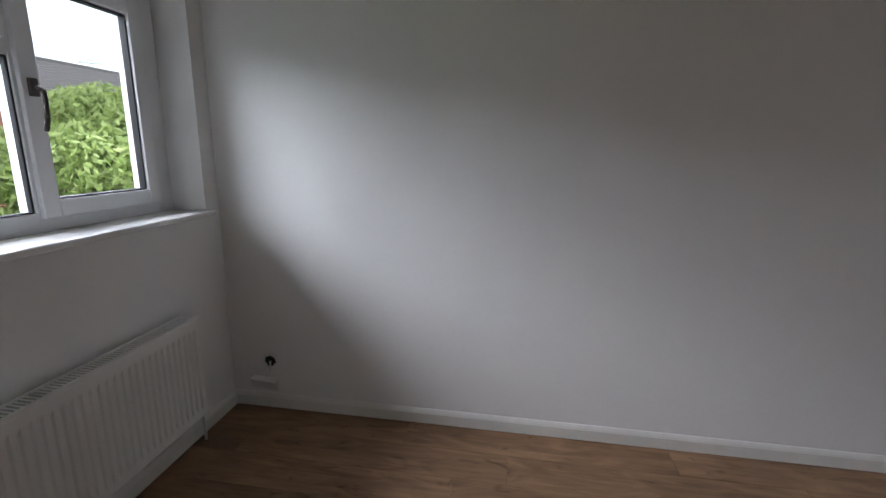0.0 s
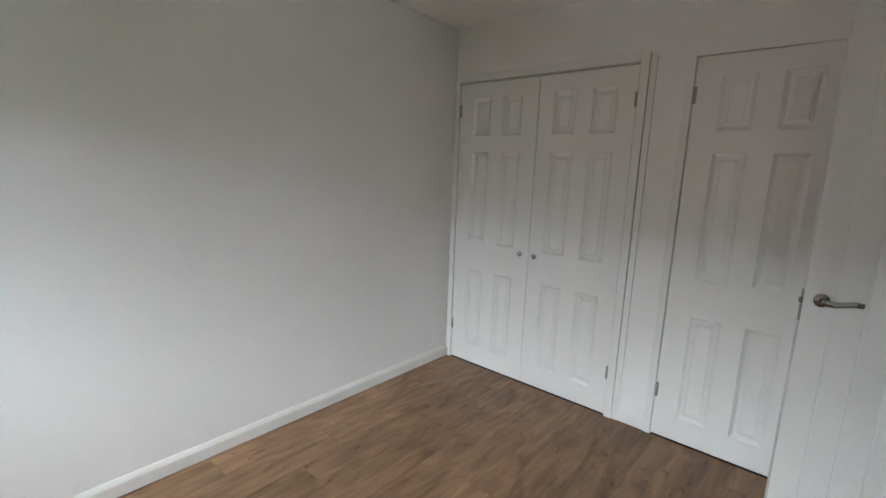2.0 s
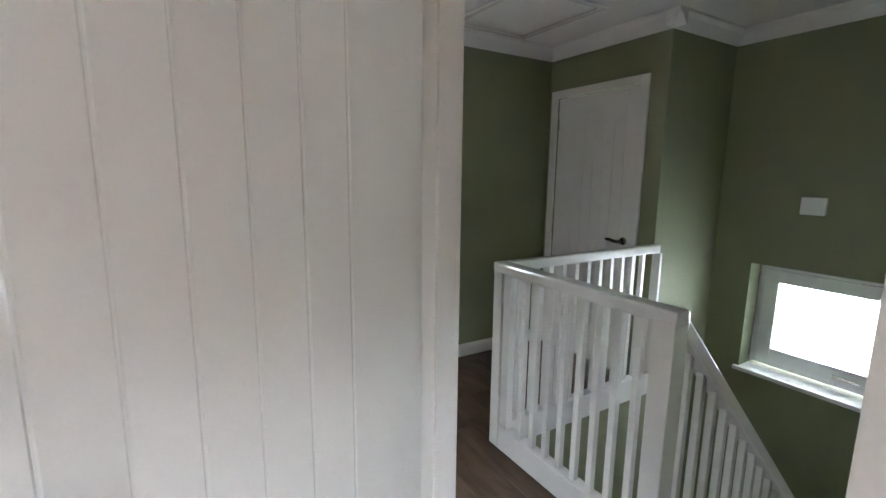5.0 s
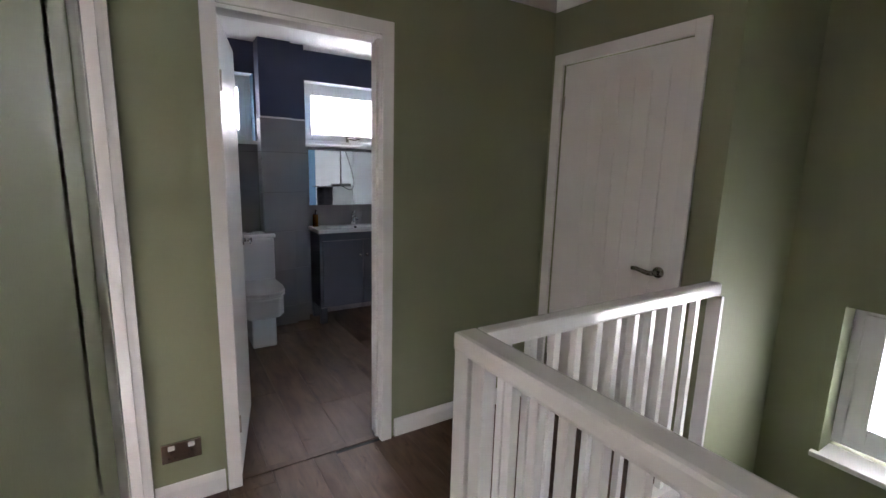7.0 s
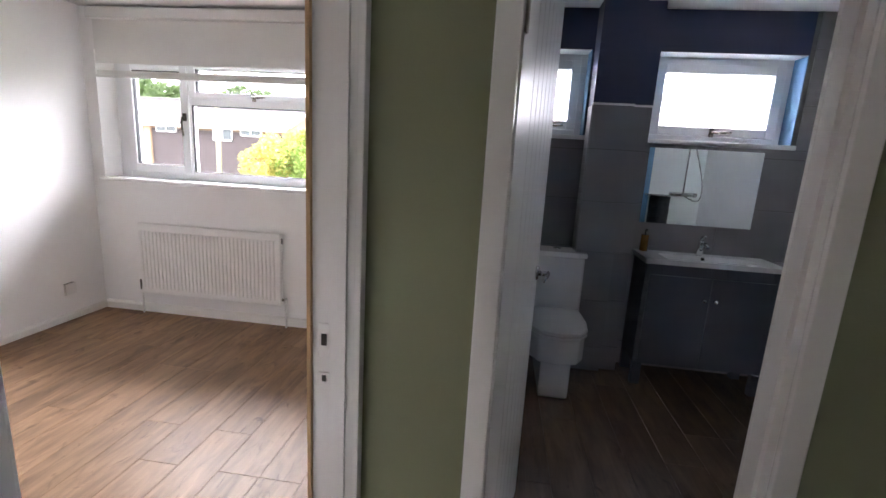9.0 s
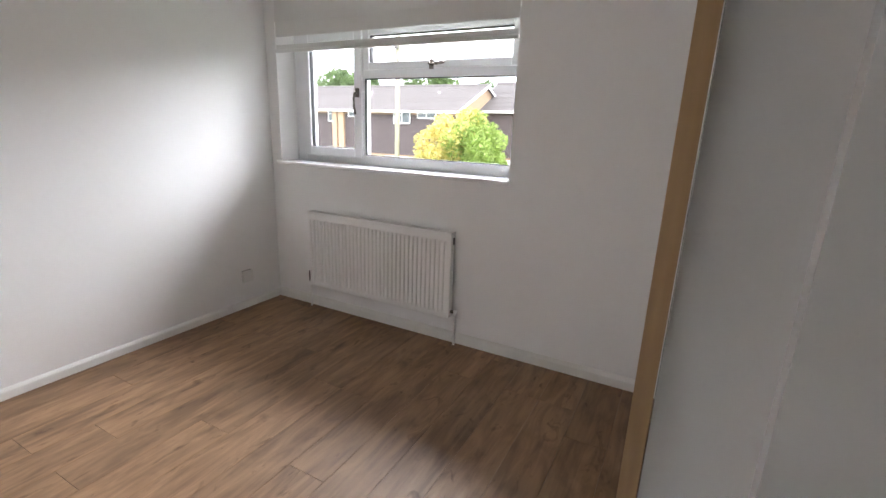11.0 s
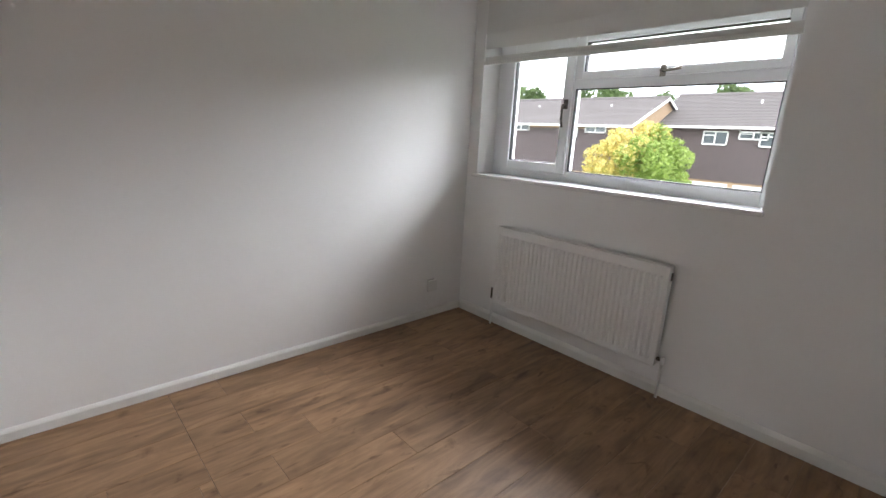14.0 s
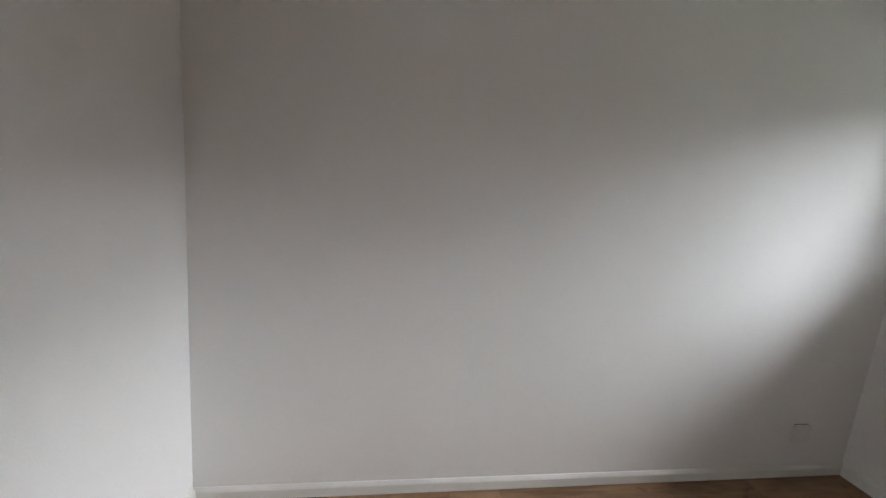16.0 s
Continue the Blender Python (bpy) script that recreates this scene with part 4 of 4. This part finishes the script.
part("pedestal", soft(boxes((-0.62, -0.05, -0.09, 0.09, 0.0, 0.26)), 0.02, 3), CERAMIC, to)

sh = thing("shower_mixer", pose(G1, -5.20, 1.15), "chrome bar shower with riser rail and hose", "shower")
part("mixer_bar", tube(bmesh.new(), (0.05, -0.14, 0), (0.05, 0.14, 0), 0.022, n=16), CHROME, sh, smooth=True)
for y in (-0.07, 0.07):
    part("elbow", tube(bmesh.new(), (0, y, 0), (0.05, y, 0), 0.013), CHROME, sh, smooth=True)
part("riser_rail", sweep(bmesh.new(), [(0.05, 0, 0.02), (0.05, 0, 0.75), (0.12, 0, 0.80)], 0.009), CHROME, sh, smooth=True)
part("hose", sweep(bmesh.new(), [(0.05 + 0.01 * math.sin(k), -0.02 - 0.17 * math.sin(k * math.pi / 12), -0.02 - 0.30 * math.sin(k * math.pi / 12) + k * 0.055) for k in range(13)], 0.007), CHROME, sh, smooth=True)
part("hand_shower", tube(bmesh.new(), (0.10, -0.02, 0.60), (0.14, -0.02, 0.62), 0.02, 0.04, n=16), CHROME, sh, smooth=True)
tw = thing("towel", pose(G1 + 0.04, -4.97, 1.12), "dark grey towel hanging from a rail", "towel")
bm = bmesh.new()
rows = []
for i in range(9):
    y = -0.11 + i * 0.0275
    rows.append([bm.verts.new((0.012 * math.sin(i * 1.7) + 0.01 * (k % 2), y, -0.45 + k * 0.09)) for k in range(6)])
for p, q in zip(rows, rows[1:]):
    for k in range(5):
        bm.faces.new((p[k], q[k], q[k + 1], p[k + 1]))
bmesh.ops.solidify(bm, geom=bm.faces[:], thickness=0.014)
part("cloth", bm, FABRIC, tw, smooth=True)
part("towel_rail", sweep(bmesh.new(), [(-0.04, -0.2, 0.01), (0.0, -0.2, 0.01), (0.0, 0.15, 0.01), (-0.04, 0.15, 0.01)], 0.007), CHROME, tw, smooth=True)


# ---- outside ----
structure("ground", boxes((-900, 900, -900, 900, -2.9, -2.65)), GRASS, "grass and gardens round the houses", "ground")
structure("road", boxes((17.5, 22.5, -200, 200, -2.65, -2.63)), ASPHALT, "asphalt street in front of the houses", "road")
structure("pavement", boxes((15.8, 17.5, -200, 200, -2.65, -2.55), (22.5, 24, -200, 200, -2.65, -2.55)), PAVING, "paved footways with kerbs", "pavement")


def far_window(parent, x, y0, y1, z0, z1):
    w = part("window", boxes((x - 0.05, x + 0.02, y0, y0 + 0.07, z0, z1), (x - 0.05, x + 0.02, y1 - 0.07, y1, z0, z1), (x - 0.05, x + 0.02, y0, y1, z0, z0 + 0.08), (x - 0.05, x + 0.02, y0, y1, z1 - 0.07, z1), (x - 0.05, x + 0.02, (y0 + y1) / 2 - 0.035, (y0 + y1) / 2 + 0.035, z0, z1), (x - 0.05, x + 0.02, (y0 + y1) / 2, y1, z0 + (z1 - z0) * 0.66, z0 + (z1 - z0) * 0.74)), TRIM, parent, "white framed window")
    part("pane", boxes((x - 0.012, x - 0.004, y0 + 0.04, y1 - 0.04, z0 + 0.04, z1 - 0.04)), HOUSEGLASS, w)


def terrace(name, x, y0, y1, zg, eave, ridge, label, units, gable=None):
    """A row of houses that faces -x: brick below, hung tiles above, a pitched roof with courses."""
    h = thing(name, pose(0, 0, 0), label, "house")
    deep = 8.0
    gm = gable or BRICK
    part("wall", boxes((x + 0.05, x + deep, y0, y1, zg - 0.1, eave)), gm, h, "brick wall")
    bm = prism([(x + 0.05, eave), (x + deep, eave), (x + deep / 2, ridge)], y0 + 0.002, y1 - 0.002, "y")
    part("gable", bm, gm, h, "buff brick gable")
    clad = bmesh.new()
    n = int((eave - 0.12 + 0.42) / 0.17)
    for k in range(n):
        z = -0.42 + k * 0.17
        v = box(clad, x - 0.03, x + 0.04, y0 + 0.05, y1 - 0.05, z, z + 0.168)
        for q in v:
            if q.co.z > z + 0.1 and q.co.x < x:
                q.co.x += 0.025
    tagged(part("tile_hanging", clad, CLAD, h, "dark brown hung tiles"), kind="stuff")
    roof = bmesh.new()
    run = deep / 2 + 0.35
    m = 22
    for side in (-1, 1):
        for k in range(m):
            a, b = k / m, (k + 1) / m
            xa = x + deep / 2 + side * run * (1 - a)
            xb = x + deep / 2 + side * run * (1 - b)
            za = eave - 0.05 + (ridge + 0.12 - eave) * a
            zb = eave - 0.05 + (ridge + 0.12 - eave) * b
            p = [(xa, za + 0.09), (xb, zb + 0.05), (xb, zb - 0.02), (xa, za - 0.02)]
            r = [roof.verts.new((q[0], y0 - 0.2, q[1])) for q in p]
            s = [roof.verts.new((q[0], y1 + 0.2, q[1])) for q in p]
            for i in range(4):
                j = (i + 1) % 4
                roof.faces.new((r[i], r[j], s[j], s[i]))
            roof.faces.new(r[::-1])
            roof.faces.new(s)
    bmesh.ops.recalc_face_normals(roof, faces=roof.faces[:])
    rf = part("roof", roof, ROOFTILE, h, "grey-brown concrete tiled roof")
    part("ridge_tiles", tube(bmesh.new(), (x + deep / 2, y0 - 0.2, ridge + 0.1), (x + deep / 2, y1 + 0.2, ridge + 0.1), 0.14), ROOFTILE, rf)
    part("gutter", boxes((x - 0.42, x - 0.28, y0 - 0.2, y1 + 0.2, eave - 0.16, eave - 0.02), (x - 0.30, x + 0.05, y0 - 0.2, y1 + 0.2, eave - 0.14, eave - 0.11)), TRIM, h, "white gutter and fascia")
    for s in (y0 - 0.22, y1 + 0.2):
        bm = prism([(x - 0.35, eave - 0.15), (x + deep / 2, ridge - 0.05), (x + deep + 0.35, eave - 0.15), (x + deep + 0.35, eave + 0.03), (x + deep / 2, ridge + 0.14), (x - 0.35, eave + 0.03)], s, s + 0.03, "y")
        part("bargeboard", bm, TRIM, h)
    for u in units:
        far_window(h, x - 0.03, u + 0.0, u + 1.3, 1.55, 2.32)
        far_window(h, x - 0.03, u - 1.9, u - 0.5, 1.9, 2.34)
        gdo = part("garage_door", boxes((x - 0.02, x + 0.04, u - 0.4, u + 2.0, zg, -0.55)), TRIM, h, "white garage door")
        for k in range(6):
            part("rib", boxes((x - 0.035, x - 0.02, u - 0.35 + k * 0.4, u - 0.05 + k * 0.4, zg + 0.1, -0.62)), TRIM, gdo)
        far_window(h, x + 0.0, u - 1.9, u - 0.7, -1.5, -0.55)
        part("vent_pipe", tube(bmesh.new(), (x + 2.6, u - 0.6, eave + 0.4), (x + 2.6, u - 0.6, ridge + 0.15 - 0.5), 0.06), TRIM, h)
    return h


ta = terrace("terraced_house", 27.0, 9.9, 46.0, -2.65, 2.4, 4.1, "terraced houses with dark hung tiles and a grey roof", (13.3, 18.9, 24.6, 30.2, 35.8, 41.4))
for yy in (18.7, 30.0):
    part("pier", boxes((26.80, 27.06, yy, yy + 0.45, -2.65, 2.3), (26.80, 27.06, yy + 0.6, yy + 1.0, -2.65, 2.3)), BRICK, ta, "buff brick pier")
terrace("terraced_house", 30.5, -26.0, 10.3, -2.65, 2.6, 4.55, "terraced houses with dark hung tiles and a grey roof", (6.0, 3.2, -4.0, -10.0, -16.0))
terrace("house_behind_garden", -34.0, -6.0, 40.0, -2.65, 2.9, 5.9, "pale house with a brown tiled roof beyond the garden", (6.0, 14.0, 22.0, 30.0), REDBRICK)

pole = thing("telegraph_pole", pose(15.0, 6.25, -2.65), "weathered grey-green wooden telegraph pole", "pole")
part("shaft", tube(bmesh.new(), (0, 0, -0.2), (0, 0, 7.6), 0.095, 0.075, n=14), CONCRETE, pole, smooth=True)
part("junction_box", soft(boxes((-0.16, -0.08, -0.07, 0.07, 6.5, 6.8)), 0.01), DARKMETAL, pole)
part("cap", tube(bmesh.new(), (0, 0, 7.6), (0, 0, 7.66), 0.11, 0.06, n=14), DARKMETAL, pole)


def foliage(spots, count, size, seed):
    """Loose leaf cards, each bent along its rib, scattered over the shells of several clumps."""
    rng = np.random.default_rng(seed)
    verts, faces = [], []
    weights = np.array([s[3] ** 2 for s in spots])
    pick = rng.choice(len(spots), count, p=weights / weights.sum())
    for i in pick:
        cx, cy, cz, r = spots[i]
        d = rng.normal(size=3)
        d /= np.linalg.norm(d)
        p = np.array((cx, cy, cz)) + d * r * (0.55 + 0.5 * rng.random() ** 0.6) * np.array((1, 1, 0.9))
        a = rng.normal(size=3)
        a /= np.linalg.norm(a)
        b = np.cross(a, d + rng.normal(size=3) * 0.6)
        b /= np.linalg.norm(b) + 1e-6
        c = np.cross(a, b)
        s = size * (0.6 + 0.8 * rng.random())
        k = len(verts)
        verts += [tuple(p - a * s), tuple(p + b * s * 0.42 + c * s * 0.15), tuple(p + a * s), tuple(p - b * s * 0.42 + c * s * 0.15)]
        faces += [(k, k + 1, k + 2), (k, k + 2, k + 3)]
    return verts, faces


def crown_part(name, spots, count, size, seed, mat, parent, label=""):
    me = bpy.data.meshes.new(name)
    v, f = foliage(spots, count, size, seed)
    me.from_pydata(v, [], f)
    me.materials.append(mat)
    ob = new(name, me)
    ob.parent = parent
    if label:
        ob["label"] = label
    return ob


def trunk(parent, height, r, limbs, seed):
    rng = random.Random(seed)
    bm = tube(bmesh.new(), (0, 0, -0.2), (0.05, 0.0, height), r, r * 0.6, n=10)
    for k in range(limbs):
        a = k * math.tau / limbs + rng.random()
        z = height * (0.7 + 0.3 * rng.random())
        tube(bm, (0.03, 0, z), (math.cos(a) * height * 0.5, math.sin(a) * height * 0.5, z + height * 0.55), r * 0.5, r * 0.15, n=8)
    part("trunk", bm, BARK, parent)


def clumps(n, rx, ry, rz, z, r, seed):
    rng = random.Random(seed)
    out = []
    for k in range(n):
        a, h = rng.random() * math.tau, rng.uniform(-1, 1)
        w = math.sqrt(max(0.0, 1 - h * h)) * rng.uniform(0.55, 1.0)
        out.append((math.cos(a) * rx * w, math.sin(a) * ry * w, z + rz * h, r * rng.uniform(0.6, 1.15)))
    return out


gt = thing("garden_tree", pose(16.0, 4.15, -2.65), "rounded garden tree with yellow and green leaves", "tree")
trunk(gt, 2.2, 0.13, 6, 3)
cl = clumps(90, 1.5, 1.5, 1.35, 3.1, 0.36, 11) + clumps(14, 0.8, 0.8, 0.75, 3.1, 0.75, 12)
# yellow and green leaf colours also carry the crown's sunny and shaded sides
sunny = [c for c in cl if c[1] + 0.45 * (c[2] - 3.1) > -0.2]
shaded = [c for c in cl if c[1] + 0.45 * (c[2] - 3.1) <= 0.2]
crown_part("crown", shaded, 20000, 0.07, 1, LEAFGREEN, gt, "green leafy side, coloured as shaded")
crown_part("yellow_crown", sunny, 22000, 0.065, 2, LEAFYELLOW, gt, "yellow leafy side, coloured as sunny")
bu = thing("garden_bush", pose(-10.0, 5.5, -2.65), "large bright green leafy bush outside", "bush")
trunk(bu, 1.8, 0.12, 7, 5)
cl = clumps(46, 1.7, 1.9, 2.0, 2.55, 0.75, 21)
crown_part("crown", cl, 60000, 0.075, 4, LEAFBUSH, bu)
for k, (x, y, hgt, w) in enumerate(((62, 47, 12.0, 5.5), (58, 41, 10.6, 4.5), (66, 36, 11.5, 5), (60, 29, 10.5, 4.0), (64, 24, 10.0, 4.6), (62, 15.5, 10.6, 3.6), (66, 56, 12.0, 6), (70, 5, 9.0, 4), (68, -8, 9.5, 5))):
    tr = thing("distant_tree", pose(x, y, -2.65), "dark green tree behind the roofs", "tree", "trees behind the houses")
    trunk(tr, hgt * 0.4, 0.3, 5, k)
    crown_part("crown", clumps(26, w * 0.75, w * 0.75, hgt * 0.32, hgt * 0.66, w * 0.36, 40 + k), 5000, 0.34, 60 + k, LEAFDARK, tr)

py = thing("electricity_pylon", pose(-150, 144, -2.65), "distant grey lattice electricity pylon", "pylon")
bm = bmesh.new()
for sx in (-1, 1):
    for sy in (-1, 1):
        tube(bm, (sx * 3, sy * 3, 0), (sx * 0.4, sy * 0.4, 32), 0.22, 0.14, n=5)
for k in range(9):
    z0, z1 = k * 3.3, k * 3.3 + 3.3
    r0, r1 = 3 - 2.6 * z0 / 32, 3 - 2.6 * z1 / 32
    for s in (-1, 1):
        tube(bm, (-r0, s * r0, z0), (r1, s * r1, z1), 0.1, n=4)
        tube(bm, (r0, s * r0, z0), (-r1, s * r1, z1), 0.1, n=4)
        tube(bm, (s * r0, -r0, z0), (s * r1, r1, z1), 0.1, n=4)
part("tower", bm, PYLON, py)
for z, w in ((22.5, 4.2), (26.5, 5.0), (30.5, 3.6)):
    bm = tube(bmesh.new(), (-w * 0.7, -w * 0.7, z), (w * 0.7, w * 0.7, z), 0.22, n=5)
    tube(bm, (-w * 0.7, -w * 0.7, z), (0, 0, z + 1.2), 0.12, n=4)
    tube(bm, (w * 0.7, w * 0.7, z), (0, 0, z + 1.2), 0.12, n=4)
    part("cross_arm", bm, PYLON, py)


# ---- tiles ----
def tile_patch(parent, rects, holes, place, w=0.60, h=0.335, z_off=0.175, u_off=0.1, gap=0.005, thick=0.008):
    """Wall tiles in half-cut rows on (u, z) rectangles; place turns a box in (u, z) into a world box."""
    for (u0, u1, z0, z1) in rects:
        k = math.floor((z0 - z_off) / h)
        while z_off + k * h < z1:
            za, zb = max(z0, z_off + k * h), min(z1, z_off + (k + 1) * h)
            i = math.floor((u0 - u_off) / w)
            while u_off + i * w < u1:
                ua, ub = max(u0, u_off + i * w), min(u1, u_off + (i + 1) * w)
                if ub - ua > 0.01 and zb - za > 0.01:
                    part("tile", boxes(place(ua + gap / 2, ub - gap / 2, za + gap / 2, zb - gap / 2, thick)), TILE, parent)
                i += 1
            k += 1


be = bpy.data.objects["wall_bath_east"]
part("grout_bed", wall_x(4.009, 4.0122, -5.4, -3.19, 0.0, 1.60, []), GROUT, be)
part("grout_bed", boxes((4.009, 4.0122, -5.4, -5.062, 1.60, CB)), GROUT, be)
on_east = lambda a, b, c, d, t: (4.009 - t, 4.009, a, b, c, d)
tile_patch(be, [(-5.4, -4.14, 0, 1.575), (-3.77, -3.19, 0, 1.575), (-5.4, -5.085, 1.575, CB)], [], on_east)
tile_patch(bx, [(-0.07, 0.18, 0, 1.785)], [], lambda a, b, c, d, t: (-0.1745 - t + 0.0, -0.1745, a, b, c, d), u_off=-0.2)
tile_patch(bx, [(-0.19, -0.07, 0, 1.785)], [], lambda a, b, c, d, t: (-0.1345 - t, -0.1345, a, b, c, d), u_off=-0.3)
tile_patch(bx, [(-0.17, -0.01, 0, 1.785)], [], lambda a, b, c, d, t: (a, b, 0.1745, 0.1745 + t, c, d), u_off=-0.3)


# ---- planks ----
PLANKS = {}


def plank_mesh(l, w, mat):
    key = (round(l, 3), round(w, 3), mat.name)
    if key not in PLANKS:
        PLANKS[key] = mesh_of("plank", soft(boxes((0, l, 0, w, -0.010, 0.0)), 0.0012, 1), mat)
    return PLANKS[key]


def lay_floor(name, rects, mat, label, seed, l=1.285, w=0.192):
    rng = random.Random(seed)
    fl = thing(name, pose(0, 0, 0), label, "floor", kind="structure")
    for x0, x1, y0, y1 in rects:
        y = y1
        row = 0
        while y > y0 + 0.004:
            ww = min(w, y - y0)
            x = x0 - (rng.choice((0.0, 0.28, 0.55, 0.82, 1.05)))
            while x < x1 - 0.004:
                a, b = max(x, x0), min(x + l, x1)
                if b - a > 0.01:
                    ob = new("plank", plank_mesh(b - a - 0.0012, ww - 0.0008, mat))
                    ob.parent = fl
                    ob.location = (a, y - ww, 0.0)
                x += l
            y -= w
            row += 1
    return fl


lay_floor("floor_bedroom_1", [(WEST, -0.0, N, 0.0)], OAK, "brown oak laminate bedroom floor", 1)
lay_floor("floor_bedroom_2", [(0.86, G1, N, 0.0), (G1, EAST, -3.09, 0.0)], OAK, "brown oak laminate bedroom floor", 2)
lay_floor("floor_landing", [(-1.05, G0 + 0.05, -3.70, N), (0.795, G0, -5.0, -3.70)], OAKDARK, "dark oak laminate landing floor", 3)
lay_floor("floor_bathroom", [(G0 + 0.05, 4.009, -5.4, -3.19)], OAKDARK, "dark oak plank bathroom floor", 4)
structure("trim_threshold", soft(boxes((G0 + 0.02, G0 + 0.06, -3.935, -3.265, 0.0, 0.006)), 0.002, 1), OAKDARK, "thin dark threshold strip under the bathroom door", "threshold")
